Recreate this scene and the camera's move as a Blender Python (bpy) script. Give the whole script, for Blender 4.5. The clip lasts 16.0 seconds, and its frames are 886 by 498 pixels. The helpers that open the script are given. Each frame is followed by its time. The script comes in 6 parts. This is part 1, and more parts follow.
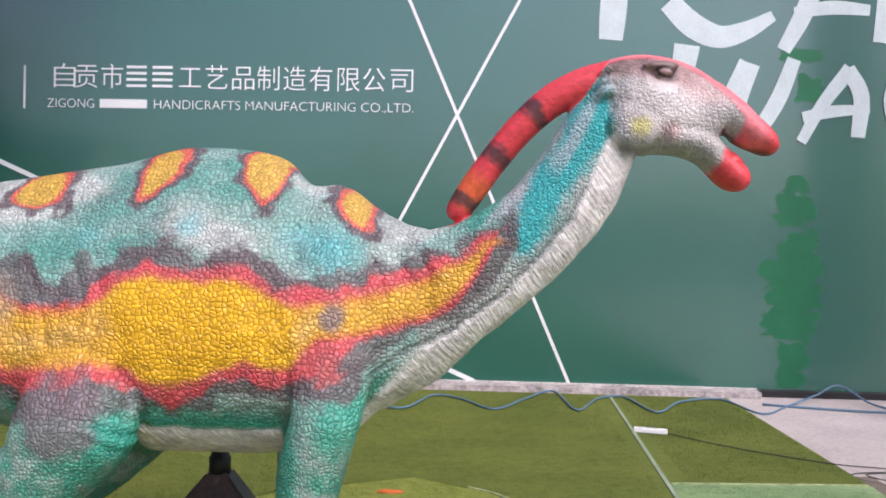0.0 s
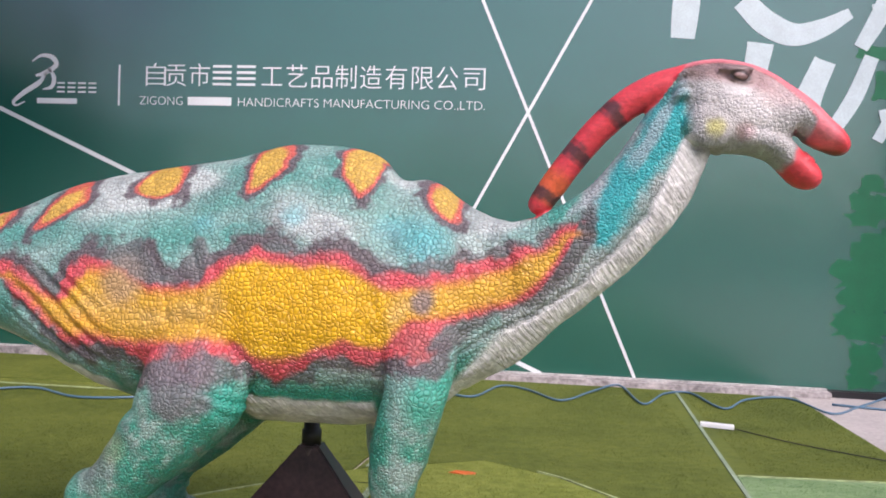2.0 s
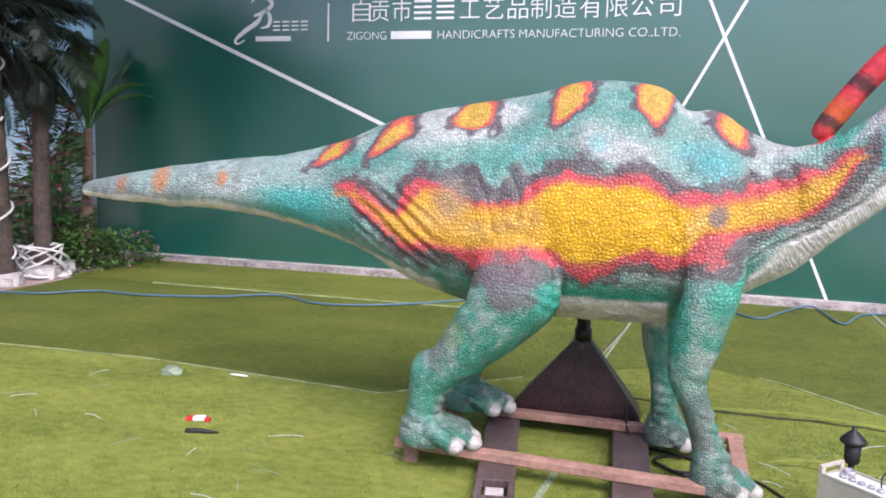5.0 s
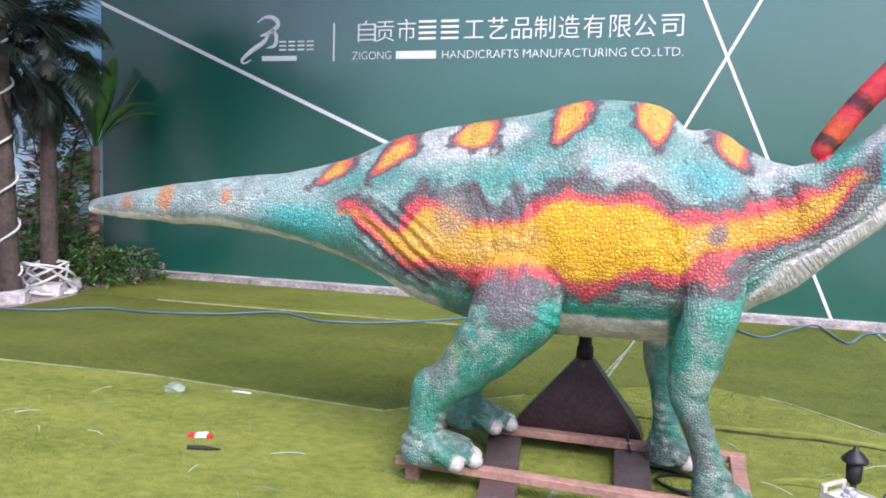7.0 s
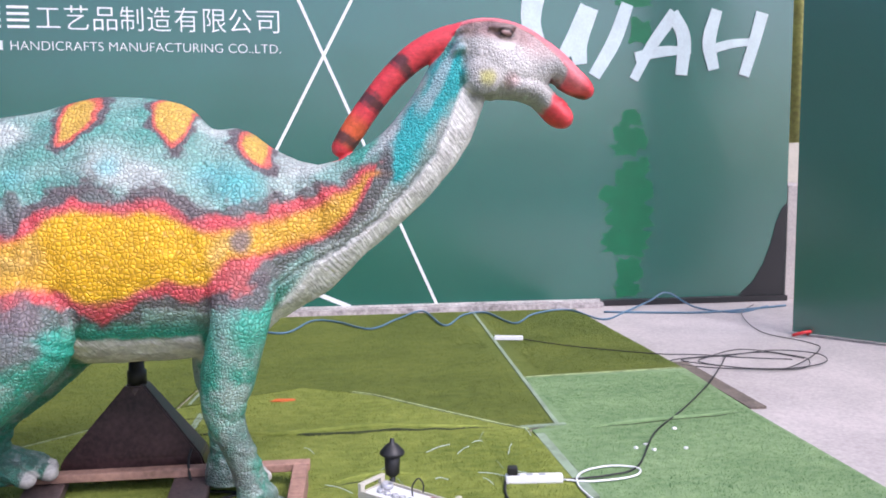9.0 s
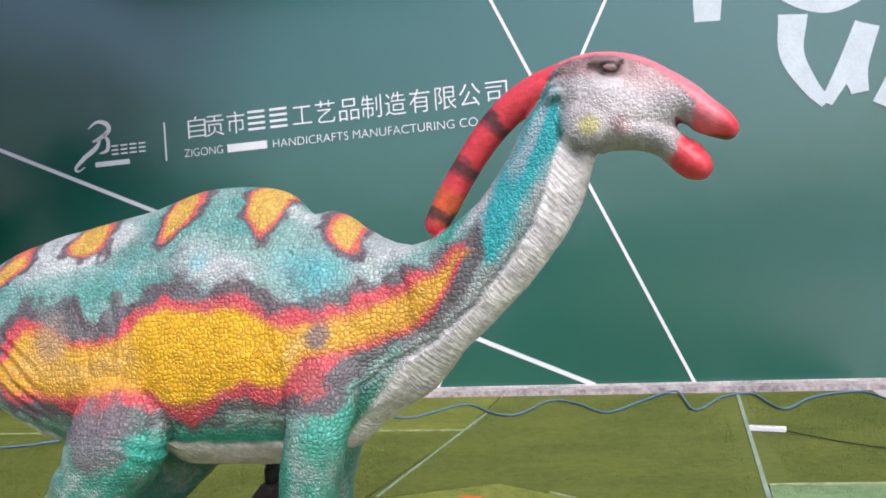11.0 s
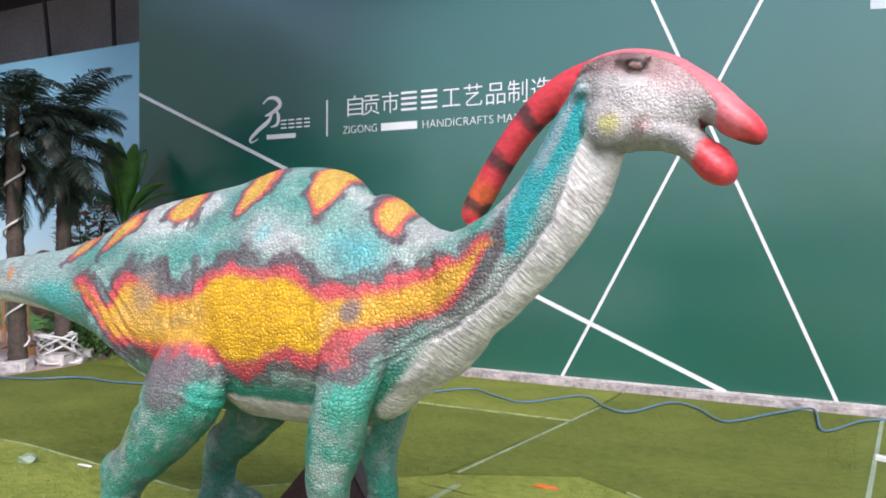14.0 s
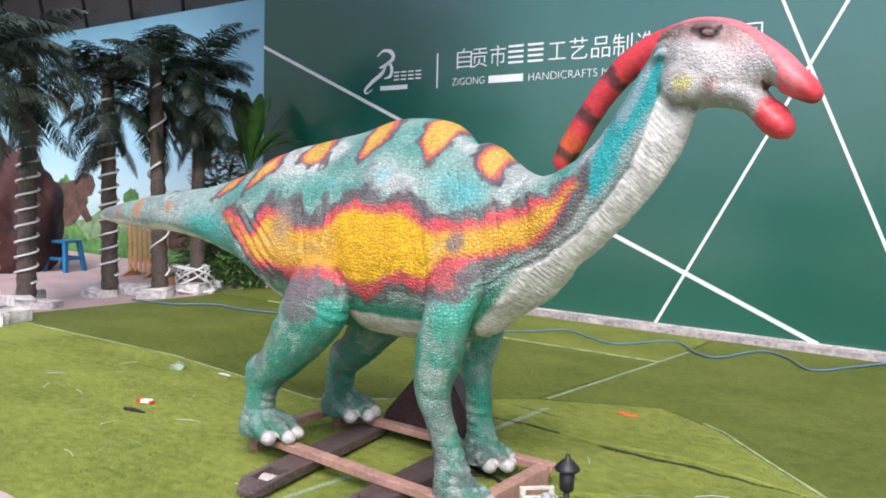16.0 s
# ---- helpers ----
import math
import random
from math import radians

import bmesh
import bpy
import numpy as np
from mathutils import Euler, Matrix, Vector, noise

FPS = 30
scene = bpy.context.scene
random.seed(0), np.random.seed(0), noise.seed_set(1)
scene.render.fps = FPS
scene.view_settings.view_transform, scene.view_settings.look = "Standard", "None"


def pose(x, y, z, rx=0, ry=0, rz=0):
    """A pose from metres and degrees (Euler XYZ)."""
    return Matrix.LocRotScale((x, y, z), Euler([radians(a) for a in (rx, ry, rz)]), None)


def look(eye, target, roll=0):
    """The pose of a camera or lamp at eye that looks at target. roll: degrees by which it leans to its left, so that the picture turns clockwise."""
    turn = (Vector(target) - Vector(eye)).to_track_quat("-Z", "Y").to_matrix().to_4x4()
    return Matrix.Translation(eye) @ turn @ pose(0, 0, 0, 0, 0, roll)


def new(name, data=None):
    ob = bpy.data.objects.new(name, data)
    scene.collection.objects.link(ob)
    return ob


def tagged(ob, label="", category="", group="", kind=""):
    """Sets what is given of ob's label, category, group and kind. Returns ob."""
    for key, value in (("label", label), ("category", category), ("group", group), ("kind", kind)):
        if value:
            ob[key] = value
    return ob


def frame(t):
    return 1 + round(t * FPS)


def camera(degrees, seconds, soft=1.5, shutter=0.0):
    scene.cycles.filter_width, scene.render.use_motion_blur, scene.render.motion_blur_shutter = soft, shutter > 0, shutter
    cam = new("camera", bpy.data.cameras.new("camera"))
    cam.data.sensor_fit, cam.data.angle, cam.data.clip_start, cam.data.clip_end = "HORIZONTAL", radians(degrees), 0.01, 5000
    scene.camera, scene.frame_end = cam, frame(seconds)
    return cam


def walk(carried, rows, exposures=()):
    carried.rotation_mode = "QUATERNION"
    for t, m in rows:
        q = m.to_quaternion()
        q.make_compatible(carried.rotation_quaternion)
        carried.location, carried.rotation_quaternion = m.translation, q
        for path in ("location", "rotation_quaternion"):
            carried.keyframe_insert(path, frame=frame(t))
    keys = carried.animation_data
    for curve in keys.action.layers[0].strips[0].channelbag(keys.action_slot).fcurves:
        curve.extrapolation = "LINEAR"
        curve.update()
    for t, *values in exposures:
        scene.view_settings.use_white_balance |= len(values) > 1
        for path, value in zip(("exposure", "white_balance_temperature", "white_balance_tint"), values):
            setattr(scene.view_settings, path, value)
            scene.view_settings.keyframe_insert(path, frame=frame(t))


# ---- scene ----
cam = camera(58.5, 16.0, 1.8)
PATH = [
    (0, (0.614, 0.491, 1.415), (0.54, 2.489, 1.385), 1.2),
    (0.5, (0.611, 0.47, 1.412), (0.5, 2.467, 1.372), 0.6),
    (1, (0.605, 0.457, 1.41), (0.438, 2.45, 1.368), 1.0),
    (1.5, (0.583, 0.446, 1.411), (0.33, 2.429, 1.371), 2.0),
    (2, (0.553, 0.283, 1.397), (0.324, 2.269, 1.353), 2.0),
    (2.5, (0.441, 0.181, 1.396), (0.253, 2.17, 1.302), 2.0),
    (3, (0.366, 0.012, 1.362), (0.047, 1.976, 1.165), 0.9),
    (3.5, (0.265, -0.136, 1.367), (-0.087, 1.812, 1.084), 1.0),
    (4, (0.115, -0.233, 1.383), (-0.162, 1.734, 1.147), -1.0),
    (4.5, (-0.006, -0.34, 1.374), (-0.497, 1.585, 1.145), 0.8),
    (4.7, (-0.009, -0.337, 1.376), (-0.539, 1.576, 1.133), 1.5),
    (6.8, (0.019, -0.348, 1.377), (-0.535, 1.564, 1.185), 1.8),
    (7, (0.016, -0.352, 1.376), (-0.536, 1.56, 1.181), 1.7),
    (7.5, (0.026, -0.351, 1.375), (-0.51, 1.565, 1.171), 1.4),
    (8, (0.091, -0.323, 1.365), (-0.338, 1.612, 1.099), 0.2),
    (8.5, (0.299, -0.204, 1.393), (0.213, 1.775, 1.112), -0.6),
    (9, (0.54, -0.071, 1.4), (0.805, 1.902, 1.211), -0.4),
    (9.2, (0.629, -0.023, 1.405), (0.745, 1.972, 1.32), -0.2),
    (11.3, (1.435, 0.53, 1.419), (0.825, 2.435, 1.44), -1.2),
    (11.5, (1.555, 0.546, 1.409), (0.86, 2.421, 1.442), 1.4),
    (12, (1.756, 0.594, 1.433), (0.908, 2.405, 1.462), 1.3),
    (12.5, (1.811, 0.616, 1.437), (0.908, 2.4, 1.476), -0.6),
    (13, (1.829, 0.607, 1.433), (0.919, 2.388, 1.453), -0.8),
    (13.5, (1.803, 0.625, 1.426), (0.897, 2.408, 1.407), -0.2),
    (14, (1.794, 0.607, 1.424), (0.841, 2.365, 1.393), 0.3),
    (14.5, (1.81, 0.55, 1.417), (0.813, 2.284, 1.374), 0.8),
    (15, (1.835, 0.409, 1.386), (0.758, 2.09, 1.259), 1.1),
    (15.5, (1.939, 0.309, 1.395), (0.812, 1.959, 1.315), 1.3),
    (16, (2.063, 0.223, 1.39), (0.892, 1.836, 1.232), 1.6),
]
EXPOSURES = [(0, 0.84, 6350, 25), (2, 0.85, 6350, 25), (4, 0.98, 6250, 25), (7, 1.20, 5950, 26), (9, 1.05, 5900, 24), (11.5, 0.88, 6200, 21), (13, 0.95, 6200, 20), (16, 1.08, 6200, 18)]
walk(cam, [(t, look(eye, target, roll)) for t, eye, target, roll in PATH], EXPOSURES)


# ---- light ----
world = bpy.data.worlds.new("sky")
scene.world = world
world.use_nodes = True
wn = world.node_tree.nodes
sky = wn.new("ShaderNodeTexSky")
sky.sky_type, sky.sun_disc = "NISHITA", False
sky.sun_elevation, sky.sun_rotation = radians(56), radians(140)
sky.air_density, sky.dust_density, sky.ozone_density = 1.0, 4.0, 1.0
wn["Background"].inputs["Strength"].default_value = 0.13
world.node_tree.links.new(sky.outputs[0], wn["Background"].inputs["Color"])
sun = new("sun", bpy.data.lights.new("sun", "SUN"))
sun.data.energy, sun.data.angle, sun.data.color = 1.3, radians(25), (1.0, 0.96, 0.9)
sun.matrix_world = look((5.5, -6.5, 11.0), (0, 3, 0))


# ---- materials ----
def material(name, colour, rough=0.6, metal=0.0, spread=0.25, grain=60.0, blot=2.5, bump=0.15, dark=0.6, spec=0.5, depth=0.004):
    """A surface with fine grain, broad blotches and a little relief, in object space."""
    m = bpy.data.materials.new(name)
    m.use_nodes = True
    n, l = m.node_tree.nodes, m.node_tree.links
    b = n["Principled BSDF"]
    b.inputs["Metallic"].default_value = metal
    b.inputs["Specular IOR Level"].default_value = spec
    co = n.new("ShaderNodeTexCoord")
    big, fine = n.new("ShaderNodeTexNoise"), n.new("ShaderNodeTexNoise")
    big.inputs["Scale"].default_value, big.inputs["Detail"].default_value = blot, 5
    fine.inputs["Scale"].default_value, fine.inputs["Detail"].default_value = grain, 4
    mix = n.new("ShaderNodeMath")
    mix.operation = "ADD"
    l.new(co.outputs["Object"], big.inputs["Vector"])
    l.new(co.outputs["Object"], fine.inputs["Vector"])
    l.new(big.outputs["Fac"], mix.inputs[0])
    l.new(fine.outputs["Fac"], mix.inputs[1])
    ramp = n.new("ShaderNodeMapRange")
    ramp.inputs["From Min"].default_value, ramp.inputs["From Max"].default_value = 0.7, 1.3
    l.new(mix.outputs[0], ramp.inputs["Value"])
    col = n.new("ShaderNodeMix")
    col.data_type = "RGBA"
    lo = [c * (1 - spread * dark * 1.5) for c in colour]
    hi = [min(1, c * (1 + spread)) for c in colour]
    col.inputs["A"].default_value, col.inputs["B"].default_value = (*lo, 1), (*hi, 1)
    l.new(ramp.outputs[0], col.inputs["Factor"])
    l.new(col.outputs["Result"], b.inputs["Base Color"])
    rr = n.new("ShaderNodeMapRange")
    rr.inputs["To Min"].default_value, rr.inputs["To Max"].default_value = rough - 0.08, min(1, rough + 0.1)
    l.new(fine.outputs["Fac"], rr.inputs["Value"])
    l.new(rr.outputs[0], b.inputs["Roughness"])
    bm_ = n.new("ShaderNodeBump")
    bm_.inputs["Strength"].default_value, bm_.inputs["Distance"].default_value = bump, depth
    l.new(fine.outputs["Fac"], bm_.inputs["Height"])
    l.new(bm_.outputs[0], b.inputs["Normal"])
    return m


def vinyl(name, colour):
    """Printed vinyl stretched on a frame: satin, with faint creases and fading."""
    m = material(name, colour, rough=0.21, spread=0.12, grain=160, blot=0.6, bump=0.05, spec=0.8)
    n, l = m.node_tree.nodes, m.node_tree.links
    b = n["Principled BSDF"]
    b.inputs["IOR"].default_value = 1.80
    wav = n.new("ShaderNodeTexNoise")
    wav.inputs["Scale"].default_value, wav.inputs["Detail"].default_value = 1.1, 2
    co = n.new("ShaderNodeTexCoord")
    l.new(co.outputs["Object"], wav.inputs["Vector"])
    bp = n.new("ShaderNodeBump")
    bp.inputs["Strength"].default_value, bp.inputs["Distance"].default_value = 0.35, 0.03
    l.new(wav.outputs["Fac"], bp.inputs["Height"])
    l.new(bp.outputs[0], b.inputs["Normal"])
    return m


def turf(name, lo, hi):
    m = bpy.data.materials.new(name)
    m.use_nodes = True
    n, l = m.node_tree.nodes, m.node_tree.links
    b = n["Principled BSDF"]
    b.inputs["Roughness"].default_value = 0.75
    b.inputs["Specular IOR Level"].default_value = 0.25
    co = n.new("ShaderNodeTexCoord")
    mp = n.new("ShaderNodeMapping")
    mp.inputs["Scale"].default_value = (1, 1.6, 1)
    l.new(co.outputs["Object"], mp.inputs["Vector"])
    a, c, d = (n.new("ShaderNodeTexNoise") for _ in range(3))
    for node, sc, det in ((a, 1.3, 4), (c, 150, 2), (d, 14, 4)):
        node.inputs["Scale"].default_value, node.inputs["Detail"].default_value = sc, det
        l.new(mp.outputs[0], node.inputs["Vector"])
    s1, s2 = n.new("ShaderNodeMath"), n.new("ShaderNodeMath")
    s1.operation = s2.operation = "ADD"
    l.new(a.outputs["Fac"], s1.inputs[0]); l.new(c.outputs["Fac"], s1.inputs[1])
    l.new(s1.outputs[0], s2.inputs[0]); l.new(d.outputs["Fac"], s2.inputs[1])
    r = n.new("ShaderNodeMapRange")
    r.inputs["From Min"].default_value, r.inputs["From Max"].default_value = 1.12, 1.88
    l.new(s2.outputs[0], r.inputs["Value"])
    col = n.new("ShaderNodeMix")
    col.data_type = "RGBA"
    col.inputs["A"].default_value, col.inputs["B"].default_value = (*lo, 1), (*hi, 1)
    l.new(r.outputs[0], col.inputs["Factor"])
    l.new(col.outputs["Result"], b.inputs["Base Color"])
    bp = n.new("ShaderNodeBump")
    bp.inputs["Strength"].default_value, bp.inputs["Distance"].default_value = 0.5, 0.01
    l.new(c.outputs["Fac"], bp.inputs["Height"])
    l.new(bp.outputs[0], b.inputs["Normal"])
    return m


WALL = vinyl("green_vinyl", (0.008, 0.104, 0.074))
WHITE = material("white_print", (0.72, 0.76, 0.76), 0.5, spread=0.06, bump=0.03)
PALE = material("pale_grey_print", (0.50, 0.60, 0.60), 0.5, spread=0.12, bump=0.03, blot=6)
CONCRETE = material("concrete", (0.40, 0.365, 0.345), 0.85, spread=0.22, grain=45, blot=1.4, bump=0.4)
KERB = material("rough_concrete", (0.33, 0.305, 0.29), 0.9, spread=0.6, grain=24, blot=5, bump=0.9, depth=0.015)
PAVING = material("pink_paving", (0.40, 0.30, 0.285), 0.8, spread=0.2, grain=30, blot=1.8, bump=0.3)
TURF_A = turf("yellow_green_turf", (0.105, 0.145, 0.020), (0.255, 0.295, 0.060))
TURF_B = turf("dark_olive_turf", (0.058, 0.088, 0.012), (0.14, 0.168, 0.03))
TURF_C = turf("mint_green_turf", (0.105, 0.192, 0.078), (0.238, 0.345, 0.168))
WOOD = material("rough_red_timber", (0.32, 0.185, 0.14), 0.75, spread=0.35, grain=40, blot=7, bump=0.5)
STEEL = material("brown_painted_steel", (0.105, 0.075, 0.072), 0.45, spread=0.6, grain=60, blot=5, bump=0.06, metal=0.2)
DARKSTEEL = material("dark_maroon_steel", (0.042, 0.022, 0.023), 0.32, spread=0.7, grain=50, blot=6, bump=0.12, metal=0.1)
BLACK = material("black_rubber_and_shade", (0.012, 0.012, 0.013), 0.5, spread=0.3, bump=0.1)
BOXGREY = material("beige_painted_steel", (0.46, 0.44, 0.37), 0.5, spread=0.12, grain=40, blot=5, bump=0.08)
PLASTIC = material("white_plastic", (0.75, 0.76, 0.76), 0.35, spread=0.06, bump=0.03)
SILVER = material("grey_metal_case", (0.45, 0.46, 0.48), 0.4, metal=0.6, spread=0.15, bump=0.05)
YELLOW = material("yellow_label", (0.75, 0.62, 0.02), 0.5, spread=0.05, bump=0.02)
REDPL = material("red_wrapper", (0.60, 0.03, 0.03), 0.35, spread=0.15, bump=0.1)
ORANGE = material("orange_scrap", (0.60, 0.12, 0.02), 0.6, spread=0.2)
BLUEHOSE = material("blue_hose", (0.07, 0.15, 0.22), 0.4, spread=0.15, bump=0.03)
TAPE = material("grey_green_tape", (0.22, 0.29, 0.20), 0.6, spread=0.3, grain=25, blot=6, bump=0.2)
FOLD_SHADE = material("dark_fold_shade", (0.022, 0.032, 0.008), 0.9, spread=0.4, grain=80)
BOARD = material("dark_weathered_board", (0.13, 0.105, 0.085), 0.85, spread=0.4, grain=40, blot=6)
GREENPAINT = material("bright_green_paint", (0.002, 0.125, 0.05), 0.4, spread=0.15, blot=4, bump=0.05)


# ---- building helpers ----
def mesh_from(bm, name, mat, smooth=False):
    me = bpy.data.meshes.new(name)
    bmesh.ops.recalc_face_normals(bm, faces=bm.faces)
    bm.to_mesh(me)
    bm.free()
    me.materials.append(mat)
    if smooth:
        me.shade_smooth()
    return me


def thing(name, label, category, at=(0, 0, 0), rz=0.0, group="", kind=""):
    ob = new(name)
    ob.empty_display_size = 0.1
    ob.matrix_basis = pose(*at, 0, 0, rz)
    return tagged(ob, label, category, group, kind)


def part(name, bm, mat, parent, label="", smooth=False):
    ob = new(name, mesh_from(bm, name, mat, smooth))
    ob.parent = parent
    if label:
        ob["label"] = label
    return ob


def box(bm, x0, y0, z0, x1, y1, z1, bevel=0.0, m=None):
    r = bmesh.ops.create_cube(bm, size=1)
    vs = r["verts"]
    bmesh.ops.scale(bm, vec=(x1 - x0, y1 - y0, z1 - z0), verts=vs)
    bmesh.ops.translate(bm, vec=((x0 + x1) / 2, (y0 + y1) / 2, (z0 + z1) / 2), verts=vs)
    if bevel:
        es = list({e for v in vs for e in v.link_edges})
        r = bmesh.ops.bevel(bm, geom=es, offset=bevel, segments=2, affect="EDGES", profile=0.6)
        vs = list({v for f in r["faces"] for v in f.verts} | {v for v in vs if v.is_valid})
    if m:
        bmesh.ops.transform(bm, matrix=m, verts=vs)
    return bm


def one_box(x0, y0, z0, x1, y1, z1, bevel=0.0, m=None):
    return box(bmesh.new(), x0, y0, z0, x1, y1, z1, bevel, m)


def rings(bm, loops, caps=True):
    """Skins a row of closed loops of equal length."""
    vs = [[bm.verts.new(p) for p in loop] for loop in loops]
    n = len(vs[0])
    for a, b in zip(vs, vs[1:]):
        for i in range(n):
            bm.faces.new((a[i], a[(i + 1) % n], b[(i + 1) % n], b[i]))
    if caps:
        bm.faces.new(vs[0][::-1])
        bm.faces.new(vs[-1])
    return bm


def spline(points, per=6):
    """A smooth line (Catmull-Rom) through points, as arrays of any width."""
    p = np.array(points, float)
    p = np.vstack([2 * p[0] - p[1], p, 2 * p[-1] - p[-2]])
    out = []
    for i in range(1, len(p) - 2):
        for s in np.arange(per) / per:
            a, b, c, d = p[i - 1], p[i], p[i + 1], p[i + 2]
            out.append(0.5 * (2 * b + (c - a) * s + (2 * a - 5 * b + 4 * c - d) * s * s + (3 * b - a - 3 * c + d) * s**3))
    out.append(p[-2])
    return np.array(out)


def tube(bm, points, radius, sides=8, per=5):
    """A round tube along a smooth line; radius one number or one for each point."""
    r = np.full(len(points), radius) if np.isscalar(radius) else np.array(radius)
    line = spline(np.column_stack([np.array(points, float), r]), per)
    loops, up = [], Vector((0.13, 0.21, 0.97))
    for i, row in enumerate(line):
        t = Vector((line[min(i + 1, len(line) - 1)][:3] - line[max(i - 1, 0)][:3]).tolist()).normalized()
        s = t.cross(up)
        s = s.normalized() if s.length > 1e-4 else Vector((1, 0, 0))
        u = s.cross(t).normalized()
        up = u
        c = Vector(row[:3].tolist())
        loops.append([c + float(max(row[3], 1e-4)) * (math.cos(a) * s + math.sin(a) * u) for a in np.linspace(0, 2 * math.pi, sides, endpoint=False)])
    return rings(bm, loops)


def slab(poly, z0, z1):
    bm = bmesh.new()
    return rings(bm, [[(x, y, z0) for x, y in poly], [(x, y, z1) for x, y in poly]])


def lathe(bm, profile, at=(0, 0, 0), sides=16):
    return rings(bm, [[(at[0] + r * math.cos(a), at[1] + r * math.sin(a), at[2] + z) for a in np.linspace(0, 2 * math.pi, sides, endpoint=False)] for r, z in profile])


# ---- ground ----
ground = tagged(new("ground", mesh_from(one_box(-60, -60, -0.3, 60, 60, -0.012), "ground", CONCRETE)), "pale grey dusty concrete yard floor", "floor", kind="structure")
paving = tagged(new("pavement", mesh_from(one_box(-16, 1.0, -0.008, -5.6, 8.0, -0.002), "pavement", PAVING)), "pinkish worn paving beside the palms", "pavement", kind="structure")

lawn = thing("artificial_lawn", "artificial turf rolls laid edge to edge over concrete", "artificial grass", kind="structure")
part("turf_roll", slab([(-5.9, 3.86), (-3.2, 3.95), (-1.5, 3.78), (-0.45, 4.75), (-0.22, 6.6), (-0.2, 7.75), (-5.95, 7.75), (-5.8, 6.1)], -0.008, 0.006), TURF_B, lawn, "dark olive artificial turf")
part("turf_roll", slab([(-5.9, 6.42), (-0.23, 6.44), (-0.21, 7.74), (-5.94, 7.74)], 0.0062, 0.0105), turf("olive_yellow_turf", (0.085, 0.115, 0.014), (0.19, 0.22, 0.04)), lawn, "yellowish olive artificial turf")
part("turf_roll", slab([(-0.42, 4.77), (0.3, 5.10), (0.75, 4.85), (1.16, 4.42), (1.46, 4.12), (1.73, 4.11), (1.88, 7.75), (-0.18, 7.75), (-0.19, 6.6)], -0.008, 0.008), TURF_B, lawn, "dark olive artificial turf")
part("turf_roll", slab([(1.782, 5.12), (2.98, 5.2), (2.95, 7.75), (1.89, 7.75)], -0.008, 0.006), TURF_B, lawn, "dark olive artificial turf")
# next two rolls run on unseen to y -7, to green the wall's reflection
part("turf_roll", slab([(1.63, -7.0), (2.95, -7.0), (2.92, 3.0), (2.93, 4.2), (2.98, 5.19), (1.80, 5.11), (1.74, 4.10), (1.57, 4.02), (1.64, 3.5)], -0.008, 0.009), TURF_C, lawn, "mint green artificial turf")
part("turf_roll", slab([(-5.6, 1.7), (-1.4, 1.85), (-0.6, 1.7), (-0.5, -7.0), (1.62, -7.0), (1.58, 3.1), (1.63, 3.5), (1.55, 4.03), (1.44, 4.11), (1.15, 4.40), (0.74, 4.83), (0.3, 5.08), (-0.42, 4.73), (-1.5, 3.76), (-3.2, 3.93), (-5.6, 3.84)], -0.008, 0.012), TURF_A, lawn, "bright yellow-green artificial turf")


def strip(a, b, w, z0, z1):
    a, b = Vector(a), Vector(b)
    d = (b - a).normalized()
    s = Vector((-d.y, d.x)) * w / 2
    return slab([tuple(a + s), tuple(a - s), tuple(b - s), tuple(b + s)], z0, z1)


for a, b, w in (((1.885, 7.7), (1.735, 4.1), 0.026), ((1.52, 4.075), (1.78, 4.095), 0.030), ((1.595, 3.95), (1.615, 3.1), 0.05), ((-0.37, 4.8), (-0.18, 7.0), 0.016), ((-0.45, 2.55), (-0.40, 3.0), 0.03), ((-0.30, 3.6), (-0.26, 4.6), 0.04)):
    part("seam_tape", strip(a, b, w, 0.004, 0.0145), TAPE, lawn, "worn grey-green joining tape")
EDGE = material("pale_turf_backing", (0.27, 0.33, 0.16), 0.85, spread=0.5, grain=30, blot=7, bump=0.4)
for a, b, w in (((0.62, 4.925), (0.75, 4.842), 0.010), ((0.75, 4.842), (1.155, 4.412), 0.014), ((1.155, 4.412), (1.445, 4.118), 0.016), ((1.445, 4.118), (1.555, 4.03), 0.02), ((-5.6, 3.85), (-3.2, 3.94), 0.010), ((-3.2, 3.94), (-1.5, 3.77), 0.012), ((-1.5, 3.77), (-0.8, 4.40), 0.010), ((-4.9, 6.40), (-0.22, 6.42), 0.014), ((1.80, 5.115), (2.96, 5.195), 0.012)):
    part("turf_edge", strip(a, b, w, 0.003, 0.0165), EDGE, lawn, "pale frayed backing along a turf edge")
part("edge_board", strip((3.035, 5.40), (3.01, 4.25), 0.11, -0.011, 0.004), BOARD, lawn, "dark edging strip")

# ragged dark tube that draws the shade on a fold's near side
def crease(pts, r):
    g = random.Random(len(pts))
    way = [(p[0], p[1] + g.uniform(-0.012, 0.012), p[2]) for p in spline([(*p, w) for p, w in zip(pts, r)], 4)]
    wide = [max(0.003, 0.85 * p[3] * g.uniform(0.7, 1.2)) for p in spline([(*p, w) for p, w in zip(pts, r)], 4)]
    bm = tube(bmesh.new(), way, wide, 7, 2)
    part("fold_shade", bm, FOLD_SHADE, lawn, "dark line laid in for the shade beside a turf fold", True)


